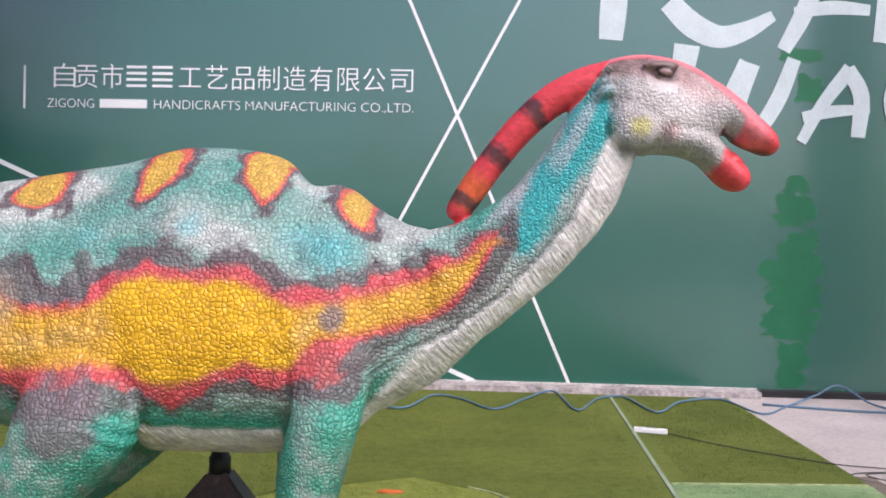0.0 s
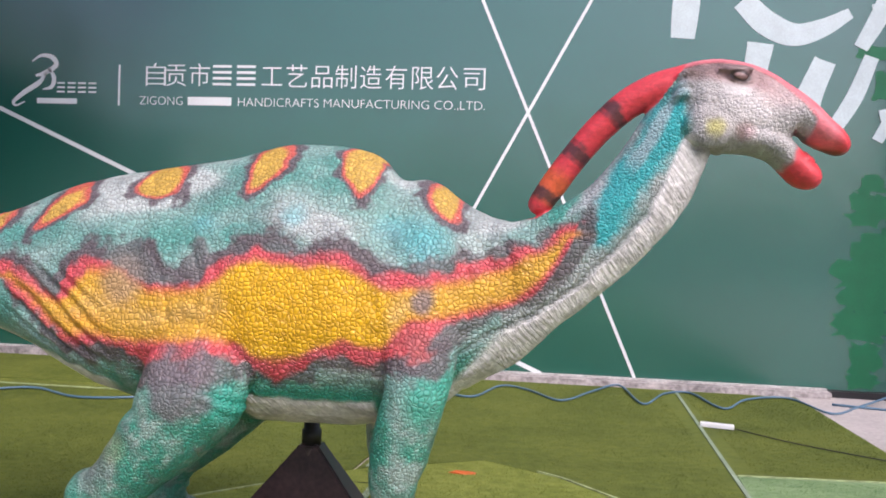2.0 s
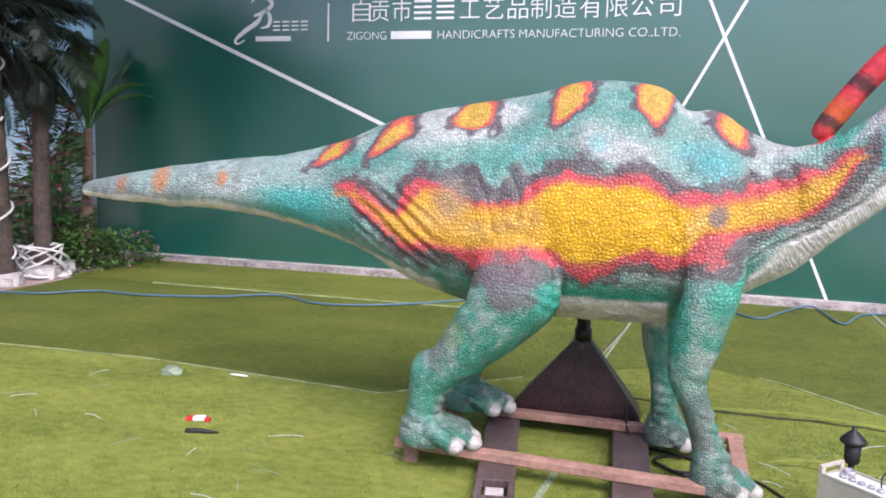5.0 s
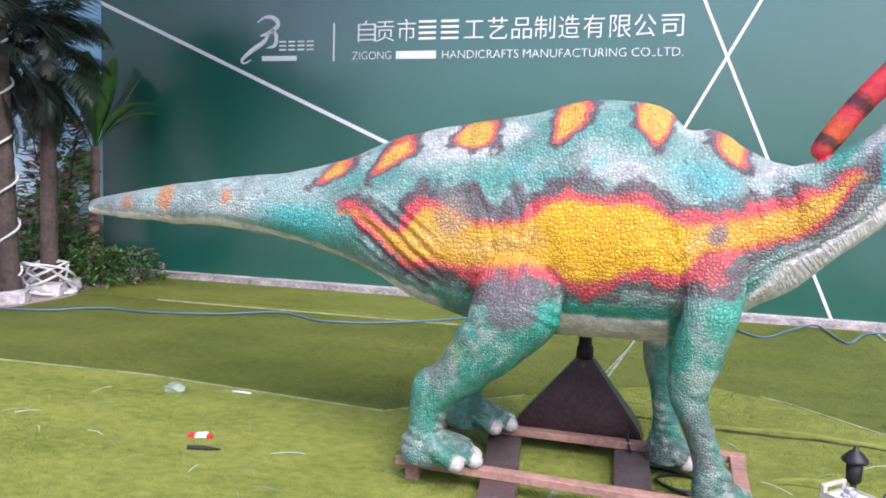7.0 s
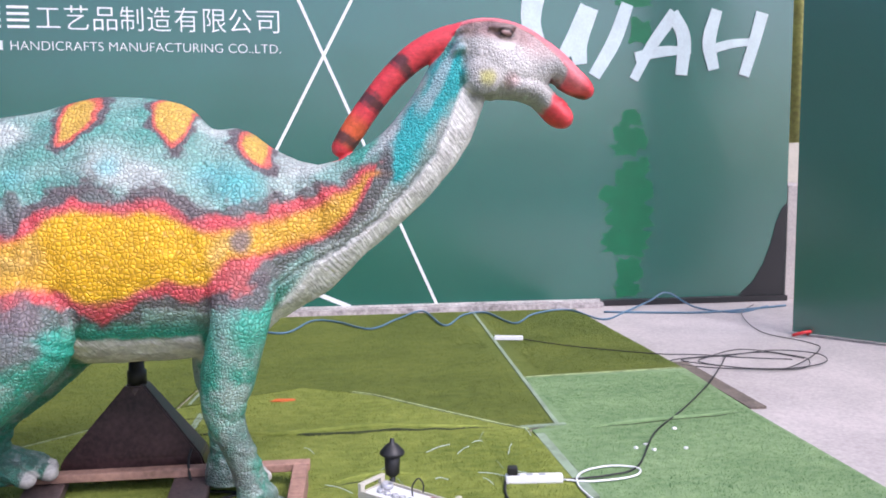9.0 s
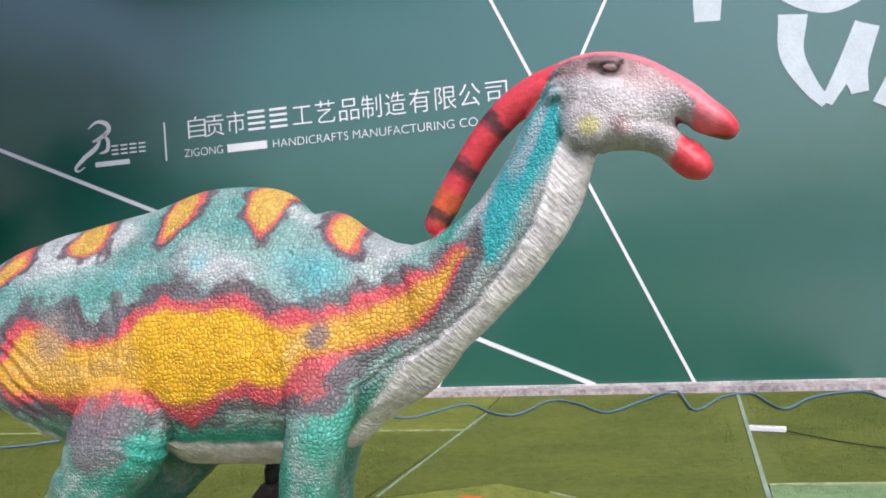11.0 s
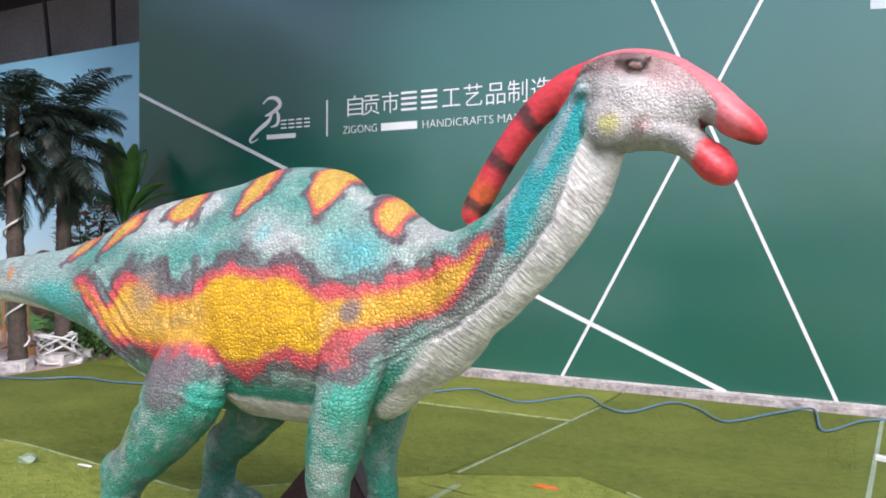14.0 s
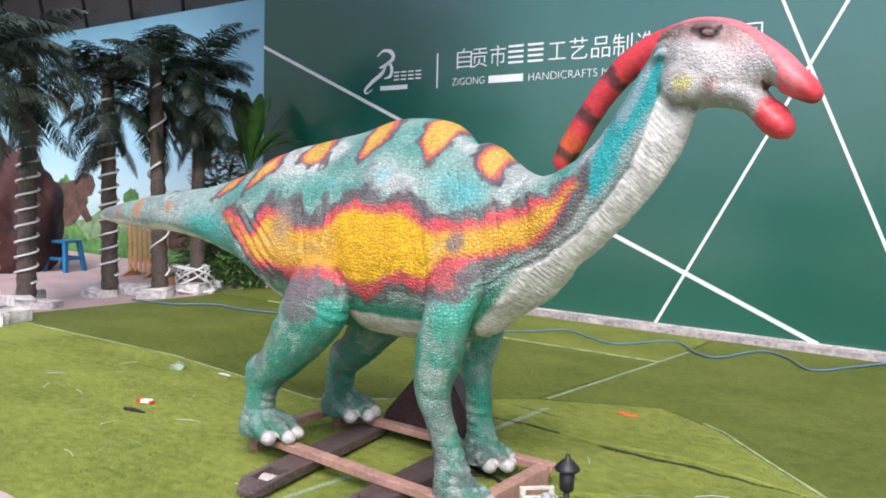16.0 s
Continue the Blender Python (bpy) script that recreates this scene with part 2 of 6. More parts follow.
crease([(-0.6, 4.17, 0.008), (-0.2, 4.20, 0.010), (0.15, 4.17, 0.010), (0.45, 4.11, 0.010), (0.75, 4.12, 0.010), (1.05, 4.10, 0.010), (1.42, 4.09, 0.008)], [0.006, 0.012, 0.014, 0.016, 0.014, 0.012, 0.004])
crease([(-0.5, 4.52, 0.008), (-0.25, 4.49, 0.009), (0.05, 4.47, 0.008)], [0.004, 0.008, 0.003])
crease([(0.40, 3.36, 0.009), (0.65, 3.42, 0.010), (0.9, 3.40, 0.008)], [0.003, 0.006, 0.003])
crease([(1.83, 4.0, 0.006), (2.2, 4.05, 0.007), (2.6, 4.09, 0.007), (2.9, 4.17, 0.005)], [0.003, 0.006, 0.0075, 0.003])


def fold(pts, r, mat):
    bm = tube(bmesh.new(), pts, r, 8, 6)
    part("turf_fold", bm, mat, lawn, "raised fold in the turf", True)


fold([(-0.1, 4.22, 0.008), (0.3, 4.14, 0.012), (0.7, 4.21, 0.012), (1.1, 4.13, 0.012), (1.45, 4.10, 0.006)], [0.005, 0.024, 0.020, 0.022, 0.004], TURF_A)
fold([(1.85, 4.02, 0.004), (2.2, 4.08, 0.008), (2.6, 4.12, 0.006), (2.9, 4.2, 0.003)], [0.005, 0.020, 0.016, 0.004], TURF_C)
fold([(0.45, 3.42, 0.006), (0.7, 3.5, 0.012), (0.95, 3.46, 0.006)], [0.005, 0.018, 0.005], TURF_A)
fold([(-5.5, 6.62, 0.0), (-4.2, 6.58, 0.005), (-2.9, 6.62, 0.005), (-1.2, 6.64, 0.0)], [0.004, 0.012, 0.012, 0.004], TURF_B)

# ---- printed wall ----
WY = 8.0
wall = tagged(new("wall_north", mesh_from(one_box(-6.85, WY, 0.05, 5.42, WY + 0.12, 6.2), "wall_north", WALL)), "tall green printed vinyl wall with white lines", "wall", kind="structure")


def stripe(a, b, w, d=0.003):
    a, b = Vector(a), Vector(b)
    t = (b - a).normalized()
    s = Vector((-t.y, t.x)) * w / 2
    q = [a + s, a - s, b - s, b + s]
    bm = bmesh.new()
    rings(bm, [[(p.x, WY - d, p.y) for p in q], [(p.x, WY + 0.002, p.y) for p in q]])
    return bm


part("stripe", stripe((-6.85, 3.31), (0.66, 0.05), 0.043, 0.003), WHITE, wall, "thin white diagonal line")
part("stripe", stripe((-0.876, 0.05), (2.34, 6.2), 0.029, 0.0045), WHITE, wall, "thin white diagonal line")
part("stripe", stripe((1.555, 0.05), (-1.15, 6.2), 0.029, 0.006), WHITE, wall, "thin white diagonal line")


def lettering(text, x0, x1, z, size):
    cu = bpy.data.curves.new("lettering", "FONT")
    cu.body, cu.size, cu.extrude, cu.offset = text, size, 0.001, -0.0022
    cu.materials.append(WHITE)
    ob = new("lettering", cu)
    bpy.context.view_layer.update()
    wide = ob.dimensions.x
    ob.parent = wall
    ob.matrix_basis = pose(x0, WY - 0.004, z, 90) @ Matrix.Diagonal(((x1 - x0) / max(wide, 0.01), 1, 1, 1))
    ob["label"] = "white printed lettering"
    return ob


def plain_bar(x0, z0, x1, z1, mat=None):
    part("bar", one_box(x0, WY - 0.004, z0, x1, WY + 0.001, z1), mat or WHITE, wall)


PITCH = 3.54 / 14
for i, ch in enumerate("自贡市__工艺品制造有限公司"):
    x = -3.52 + i * PITCH
    if ch == "_":
        for k in range(4):
            plain_bar(x + 0.02, 2.795 + k * 0.06, x + 0.215, 2.82 + k * 0.06)
    else:
        lettering(ch, x + 0.012, x + 0.226, 2.80, 0.255)
lettering("ZIGONG", -3.52, -3.06, 2.59, 0.125)
plain_bar(-3.0, 2.592, -2.54, 2.676)
lettering("HANDICRAFTS MANUFACTURING CO.,LTD.", -2.48, 0.015, 2.59, 0.125)
plain_bar(-3.75, 2.575, -3.732, 2.99)

# emblem: plain swooshes and bars
def swoosh(pts, widths, mat=WHITE, name="emblem", d=0.004):
    line = spline(np.column_stack([np.array(pts, float), widths]), 6)
    bm = bmesh.new()
    left, right = [], []
    for i, (x, z, w) in enumerate(line):
        t = line[min(i + 1, len(line) - 1)][:2] - line[max(i - 1, 0)][:2]
        t = t / (np.hypot(*t) + 1e-9)
        left.append((x - t[1] * w / 2, z + t[0] * w / 2))
        right.append((x + t[1] * w / 2, z - t[0] * w / 2))
    for i in range(len(left) - 1):
        q = [left[i], right[i], right[i + 1], left[i + 1]]
        bm.faces.new([bm.verts.new((x, WY - d, z)) for x, z in q])
    bmesh.ops.remove_doubles(bm, verts=bm.verts, dist=1e-5)
    ex = bmesh.ops.extrude_face_region(bm, geom=bm.faces[:])
    bmesh.ops.translate(bm, vec=(0, d + 0.001, 0), verts=[v for v in ex["geom"] if isinstance(v, bmesh.types.BMVert)])
    return part(name, bm, mat, wall)


swoosh([(-4.70, 3.02), (-4.60, 3.08), (-4.48, 3.06), (-4.44, 2.98), (-4.56, 2.90), (-4.66, 2.87)], [0.01, 0.03, 0.05, 0.05, 0.045, 0.02])
swoosh([(-4.55, 2.90), (-4.62, 2.80), (-4.78, 2.70), (-4.90, 2.60), (-4.87, 2.56), (-4.78, 2.60)], [0.02, 0.05, 0.05, 0.035, 0.02, 0.01])
swoosh([(-4.52, 2.95), (-4.46, 2.86), (-4.48, 2.76), (-4.58, 2.73)], [0.02, 0.045, 0.04, 0.01])
for k in range(4):
    for j in range(3):
        plain_bar(-4.42 + k * 0.115, 2.70 + j * 0.045, -4.335 + k * 0.115, 2.717 + j * 0.045)
plain_bar(-4.64, 2.585, -4.20, 2.64)

# large pale brush strokes
for k, (pts, wd) in enumerate((
    ([(1.87, 3.30), (1.89, 3.62), (1.93, 4.3)], [0.22, 0.25, 0.22]),
    ([(2.40, 3.66), (2.62, 3.45), (2.87, 3.34), (3.12, 3.40), (3.37, 3.54)], [0.20, 0.23, 0.21, 0.17, 0.10]),
    ([(3.47, 3.22), (3.66, 3.60), (3.9, 4.3)], [0.13, 0.17, 0.16]),
    ([(3.56, 3.57), (3.9, 3.62), (4.25, 3.60)], [0.10, 0.13, 0.10]),
    ([(4.36, 3.30), (4.40, 3.7), (4.45, 4.3)], [0.15, 0.17, 0.15]),
    ([(2.58, 3.26), (2.55, 2.92), (2.68, 2.62), (2.80, 2.46)], [0.24, 0.20, 0.14, 0.10]),
    ([(2.80, 2.46), (2.98, 2.76), (3.15, 3.10)], [0.10, 0.15, 0.18]),
    ([(3.16, 3.10), (3.05, 2.76), (3.07, 2.52)], [0.20, 0.20, 0.14]),
    ([(3.57, 3.14), (3.43, 2.76), (3.22, 2.40)], [0.13, 0.15, 0.13]),
    ([(3.65, 2.37), (3.84, 2.72), (4.09, 3.06)], [0.10, 0.12, 0.14]),
    ([(4.06, 3.06), (4.19, 2.80), (4.17, 2.42)], [0.13, 0.15, 0.13]),
    ([(3.66, 2.60), (3.95, 2.66), (4.27, 2.68)], [0.10, 0.11, 0.07]),
    ([(4.55, 3.10), (4.47, 2.77), (4.53, 2.48)], [0.12, 0.15, 0.12]),
    ([(4.46, 2.68), (4.72, 2.75), (5.02, 2.78)], [0.10, 0.09, 0.07]),
    ([(5.06, 3.08), (4.98, 2.78), (4.87, 2.42)], [0.14, 0.13, 0.12]),
)):
    swoosh(pts, wd, PALE, "brush_stroke", 0.003 + 0.0008 * k)

# touched-up paint, brighter than the print
rnd = random.Random(4)
for x, z, w, h in ((3.63, 1.97, 0.26, 0.16), (3.55, 1.80, 0.22, 0.2), (3.70, 1.76, 0.2, 0.24), (3.58, 1.65, 0.34, 0.16), (3.78, 1.50, 0.12, 0.14), (3.66, 1.36, 0.34, 0.30), (3.58, 1.14, 0.52, 0.34), (3.62, 0.92, 0.50, 0.34), (3.60, 0.66, 0.54, 0.30), (3.84, 1.26, 0.09, 0.1), (3.62, 0.36, 0.30, 0.3), (3.62, 0.14, 0.3, 0.14), (3.71, 2.86, 0.24, 0.26), (3.66, 3.18, 0.4, 0.14)):
    bm = bmesh.new()
    loop = []
    for k in range(26):
        a = 2 * math.pi * k / 26
        r = 1 + rnd.uniform(-0.3, 0.22)
        loop.append((x + 0.5 * w * r * math.copysign(abs(math.cos(a)) ** 0.6, math.cos(a)), z + 0.5 * h * r * math.copysign(abs(math.sin(a)) ** 0.6, math.sin(a))))
    dz = 0.0008 + 0.0015 * rnd.random()
    rings(bm, [[(p, WY - dz, q) for p, q in loop], [(p, WY + 0.001, q) for p, q in loop]])
    part("paint_patch", bm, GREENPAINT, wall, "patch of brighter green touch-up paint")

# foot of the wall
kerb = tagged(new("trim", mesh_from(one_box(-6.85, 7.84, -0.01, 3.3, 8.1, 0.045), "trim", KERB)), "rough broken concrete strip at the wall foot", "kerb", kind="structure")
part("batten", one_box(-6.85, 7.97, 0.046, 3.3, 7.995, 0.062), material("weathered_white", (0.42, 0.42, 0.40), 0.7, spread=0.5, grain=40, blot=4), kerb, "white batten along the vinyl's foot")
# flat black patch in place of the shade at the wall's right end
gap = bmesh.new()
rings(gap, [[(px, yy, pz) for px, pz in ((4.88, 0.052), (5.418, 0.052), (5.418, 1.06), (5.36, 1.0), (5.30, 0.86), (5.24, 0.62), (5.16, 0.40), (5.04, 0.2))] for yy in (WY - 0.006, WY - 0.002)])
part("shade_patch", gap, BLACK, kerb, "black patch standing for shade at the vinyl's lifted corner")
# black strip fills in the dark of the shadow gap below the wall
part("foot_shade_strip", one_box(3.302, 7.93, -0.01, 5.42, 8.1, 0.049), BLACK, kerb, "black strip standing for the shadow gap under lifted vinyl")


# ---- dinosaur statue ----
DX, DY = -0.35, 3.14


def axis_y(x):
    """The middle plane bends a little: the neck and head turn aside."""
    return np.interp(x, [-3.0, -1.5, 0.0, 0.3, 0.55, 0.8, 1.1, 1.55], [3.25, 3.24, 3.21, 3.17, 3.09, 3.04, 3.00, 2.95])


def section_loops(rows, per=5, n=40):
    """Upright sections of the trunk or head: x, top, bottom, half width, ridge sharpness."""
    out = []
    for x, zt, zb, w, sh in spline(rows, per):
        loop = []
        for k in range(n):
            a = 2 * math.pi * k / n
            u = 0.5 - 0.5 * math.cos(a)
            bulge = math.sin(a)
            squeeze = 1 - sh * max(0.0, 0.5 + 0.5 * math.cos(a) - 0.25) ** 1.1
            loop.append((x, float(axis_y(x)) + w * bulge * squeeze, zt + (zb - zt) * (u ** (1 + 0.1 * sh))))
        out.append(loop)
    return out


def limb(bm, rows, per=5, n=20):
    """A limb of level oval sections: x, y, z, half length, half width."""
    rings(bm, [[(x + 1.06 * rx * math.cos(a), y + 1.14 * ry * math.sin(a), z) for a in np.linspace(0, 2 * math.pi, n, endpoint=False)] for x, y, z, rx, ry in spline(rows, per)])


def ball(bm, c, r):
    v = bmesh.ops.create_icosphere(bm, subdivisions=3, radius=1)["verts"]
    bmesh.ops.scale(bm, vec=r, verts=v)
    bmesh.ops.translate(bm, vec=c, verts=v)


def oval_tube(bm, rows, per=6, n=24):
    """Sections square to a line in the middle plane: x, z, half height, half width."""
    line = spline(rows, per)
    loops = []
    for i, (x, z, h, w) in enumerate(line):
        t = line[min(i + 1, len(line) - 1)][:2] - line[max(i - 1, 0)][:2]
        t = t / np.hypot(*t)
        loops.append([(x - t[1] * h * math.cos(a), float(axis_y(x)) + w * math.sin(a), z + t[0] * h * math.cos(a)) for a in np.linspace(0, 2 * math.pi, n, endpoint=False)])
    rings(bm, loops)


EYE_X, EYE_Z = 1.185, 1.925
CREST = [(1.10, 1.935), (1.04, 1.925), (0.98, 1.912), (0.915, 1.888), (0.842, 1.845), (0.757, 1.765), (0.672, 1.66), (0.607, 1.566), (0.562, 1.498), (0.548, 1.472)]
TOES = []


def fore_limb(bm, y, s, fx, lean):
    """Upper arm, knee, shank and a splayed three-toed foot."""
    rows = [(0.18, y - s * 0.15, 1.20, 0.09, 0.05), (0.185, y - s * 0.085, 1.07, 0.118, 0.078), (0.188, y - s * 0.04, 0.95, 0.116, 0.09), (0.183, y, 0.86, 0.104, 0.09), (0.157, y, 0.77, 0.103, 0.088), (0.14, y, 0.68, 0.099, 0.085), (0.127, y, 0.60, 0.086, 0.078), (0.115, y, 0.547, 0.074, 0.072),
            (0.127, y, 0.48, 0.066, 0.066), (0.152, y, 0.41, 0.06, 0.063), (0.18, y, 0.33, 0.057, 0.06), (0.204, y, 0.26, 0.06, 0.062), (0.225, y, 0.20, 0.072, 0.07), (0.24, y, 0.13, 0.09, 0.082), (0.24, y, 0.078, 0.093, 0.085)]
    limb(bm, [(0.125 + fx * min(1, max(0, 1.35 - z) / 0.6) + (x - 0.125) * (lean if z < 0.6 else 1), yy, z, rx, ry) for x, yy, z, rx, ry in rows])
    ox = 0.125 + fx + (0.24 - 0.125) * lean - 0.24
    ball(bm, (0.13 + fx, y + s * 0.015, 0.56), (0.07, 0.072, 0.07))
    for dx, dy, l in ((0.295, -0.07, 0.062), (0.352, -0.008, 0.066), (0.335, 0.06, 0.062)):
        tube(bm, [(0.215 + ox, y + dy * 0.35, 0.19), (dx - 0.035 + ox, y + dy * 0.85, 0.135), (dx + 0.01 + ox, y + dy, 0.112), (dx + l - 0.022 + ox, y + dy, 0.088)], [0.036, 0.036, 0.037, 0.026], 12, 4)
        tube(bm, [(dx + 0.012 + ox, y + dy, 0.098), (dx + l - 0.012 + ox, y + dy, 0.083), (dx + l + 0.004 + ox, y + dy, 0.074)], [0.034, 0.031, 0.012], 12, 4)
        TOES.append((dx + l - 0.012 + ox, y + dy, 0.083))


def hind_limb(bm, y, s, hx):
    """Heavy thigh, knee, heel and a three-toed foot."""
    rows = [(-0.60, y - s * 0.22, 1.24, 0.10, 0.05), (-0.59, y - s * 0.14, 1.10, 0.15, 0.08), (-0.585, y - s * 0.085, 0.98, 0.165, 0.10), (-0.585, y - s * 0.03, 0.88, 0.175, 0.115), (-0.592, y, 0.80, 0.182, 0.112), (-0.617, y, 0.73, 0.182, 0.105), (-0.682, y, 0.65, 0.178, 0.098),
            (-0.742, y, 0.58, 0.16, 0.092), (-0.808, y, 0.517, 0.148, 0.086), (-0.876, y, 0.453, 0.137, 0.082), (-0.92, y, 0.40, 0.108, 0.076), (-0.952, y, 0.356, 0.083, 0.07), (-0.966, y, 0.30, 0.07, 0.066), (-0.972, y, 0.25, 0.07, 0.068), (-0.972, y, 0.209, 0.088, 0.078), (-0.958, y, 0.16, 0.114, 0.09), (-0.955, y, 0.122, 0.108, 0.087)]
    limb(bm, [(x + hx * min(1, max(0, (0.9 - z) / 0.4)), yy, z, rx, ry) for x, yy, z, rx, ry in rows])
    ball(bm, (-0.945 + hx, y + s * 0.008, 0.43), (0.085, 0.08, 0.11))
    ball(bm, (-0.72 + hx * 0.6, y + s * 0.012, 0.66), (0.13, 0.095, 0.12))
    for dx, dy, l in ((-0.845, -0.085, 0.062), (-0.785, -0.012, 0.066), (-0.805, 0.065, 0.062)):
        tube(bm, [(-0.945 + hx, y + dy * 0.35, 0.235), (dx - 0.055 + hx, y + dy * 0.85, 0.195), (dx + hx, y + dy, 0.172), (dx + l - 0.022 + hx, y + dy, 0.146)], [0.038, 0.04, 0.040, 0.028], 12, 4)
        tube(bm, [(dx + 0.008 + hx, y + dy, 0.16), (dx + l - 0.006 + hx, y + dy, 0.142), (dx + l + 0.012 + hx, y + dy, 0.132)], [0.037, 0.034, 0.013], 12, 4)
        TOES.append((dx + l - 0.006 + hx, y + dy, 0.142))


def dinosaur_form():
    bm = bmesh.new()
    rings(bm, section_loops([
        (-3.03, 1.148, 1.100, 0.022, 0), (-3.0, 1.172, 1.092, 0.042, 0), (-2.92, 1.192, 1.086, 0.052, 0), (-2.72, 1.232, 1.072, 0.074, 0.1), (-2.50, 1.268, 1.066, 0.092, 0.2),
        (-2.2, 1.308, 1.060, 0.118, 0.3), (-1.92, 1.338, 1.035, 0.152, 0.4), (-1.70, 1.372, 0.992, 0.192, 0.45), (-1.53, 1.422, 0.945, 0.228, 0.5), (-1.34, 1.492, 0.875, 0.27, 0.56),
        (-1.18, 1.545, 0.79, 0.31, 0.62), (-0.98, 1.590, 0.72, 0.345, 0.66), (-0.76, 1.622, 0.675, 0.37, 0.70), (-0.59, 1.651, 0.662, 0.385, 0.72), (-0.465, 1.686, 0.655, 0.395, 0.75),
        (-0.36, 1.708, 0.655, 0.40, 0.77), (-0.20, 1.706, 0.658, 0.40, 0.77), (-0.08, 1.688, 0.665, 0.395, 0.75), (-0.01, 1.655, 0.672, 0.39, 0.73), (0.05, 1.592, 0.682, 0.38, 0.68), (0.10, 1.584, 0.69, 0.375, 0.70), (0.155, 1.588, 0.712, 0.36, 0.70),
        (0.222, 1.562, 0.752, 0.33, 0.65), (0.30, 1.504, 0.82, 0.272, 0.54), (0.39, 1.458, 0.90, 0.212, 0.42), (0.47, 1.438, 0.97, 0.165, 0.32), (0.55, 1.40, 1.06, 0.12, 0.2)]))
    oval_tube(bm, [(0.20, 1.10, 0.30, 0.20), (0.39, 1.18, 0.262, 0.165), (0.52, 1.245, 0.21, 0.143), (0.643, 1.31, 0.174, 0.118), (0.775, 1.407, 0.152, 0.106), (0.90, 1.542, 0.145, 0.10), (0.97, 1.662, 0.132, 0.098), (1.012, 1.765, 0.118, 0.092), (1.04, 1.85, 0.09, 0.075)])
    head = [(-0.20, 0.022, -0.07, 0.045, 0), (-0.165, 0.048, -0.14, 0.085, 0.2), (-0.12, 0.062, -0.20, 0.106, 0.3), (-0.06, 0.068, -0.235, 0.115, 0.38), (0.0, 0.062, -0.24, 0.112, 0.4), (0.06, 0.046, -0.243, 0.104, 0.38), (0.115, 0.020, -0.235, 0.096, 0.35),
            (0.16, -0.012, -0.205, 0.091, 0.3), (0.19, -0.033, -0.176, 0.088, 0.28), (0.23, -0.066, -0.198, 0.087, 0.22), (0.27, -0.103, -0.222, 0.085, 0.15), (0.31, -0.140, -0.240, 0.078, 0.1), (0.335, -0.168, -0.240, 0.062, 0), (0.352, -0.196, -0.224, 0.03, 0)]
    rings(bm, section_loops([(EYE_X + u, EYE_Z + a, EYE_Z + b, w, sh) for u, a, b, w, sh in head], 5, 36))
    jaw = [(0.02, -0.185, 0.05, 0.098), (0.09, -0.198, 0.053, 0.096), (0.14, -0.222, 0.05, 0.088), (0.178, -0.258, 0.048, 0.077), (0.21, -0.29, 0.05, 0.073), (0.236, -0.311, 0.046, 0.066), (0.256, -0.325, 0.033, 0.05), (0.268, -0.332, 0.014, 0.022)]
    oval_tube(bm, [(EYE_X + u, EYE_Z + v, h, w) for u, v, h, w in jaw])
    tube(bm, [(x, float(axis_y(x)), z) for x, z in CREST], [0.05, 0.055, 0.057, 0.055, 0.052, 0.049, 0.047, 0.047, 0.04, 0.018], 18, 6)
    for s in (-1, 1):
        fore_limb(bm, 2.865 if s < 0 else 3.36, s, 0.0 if s < 0 else -0.115, 1.0 if s < 0 else 0.35)
        hind_limb(bm, 2.86 if s < 0 else 3.39, s, 0.0 if s < 0 else 0.05)
        # brow, eyelids, cheek, nostril rim and the folds behind the eye
        for u, v, off, r in ((-0.012, 0.024, 0.078, (0.06, 0.018, 0.014)), (0.0, 0.0, 0.086, (0.03, 0.013, 0.013)), (-0.085, -0.155, 0.086, (0.085, 0.036, 0.07)), (0.11, -0.12, 0.068, (0.07, 0.024, 0.05))):
            x = EYE_X + u
            ball(bm, (x, float(axis_y(x)) + s * off, EYE_Z + v), r)
        for k, (u0, v0, u1, v1) in enumerate(((-0.19, -0.005, -0.125, 0.018), (-0.20, -0.045, -0.135, -0.02), (-0.20, -0.075, -0.15, -0.055))):
            y = float(axis_y(EYE_X + u0)) + s * (0.062 + 0.012 * k)
            tube(bm, [(EYE_X + u0, y - s * 0.02, EYE_Z + v0), (EYE_X + 0.5 * (u0 + u1), y + s * 0.012, EYE_Z + 0.5 * (v0 + v1) + 0.01), (EYE_X + u1, y + s * 0.012, EYE_Z + v1)], [0.012, 0.016, 0.01], 8, 4)
    return bm


def dinosaur_mesh():
    src = new("form", mesh_from(dinosaur_form(), "form", WHITE))
    rm = src.modifiers.new("remesh", "REMESH")
    rm.mode, rm.voxel_size = "VOXEL", 0.0062
    sm = src.modifiers.new("smooth", "SMOOTH")
    sm.factor, sm.iterations = 0.5, 7
    me = bpy.data.meshes.new_from_object(src.evaluated_get(bpy.context.evaluated_depsgraph_get()))
    bpy.data.objects.remove(src)
    me.materials.clear()
    return me


def smooth_step(a, b, v):
    t = np.clip((v - a) / (b - a), 0, 1)
    return t * t * (3 - 2 * t)


def noise_of(co, scale, octaves=3, shift=0.0):
    return np.array([noise.fractal(Vector((x * scale + shift, y * scale, z * scale + 3 * shift)), 1.0, 2.0, octaves) for x, y, z in co])


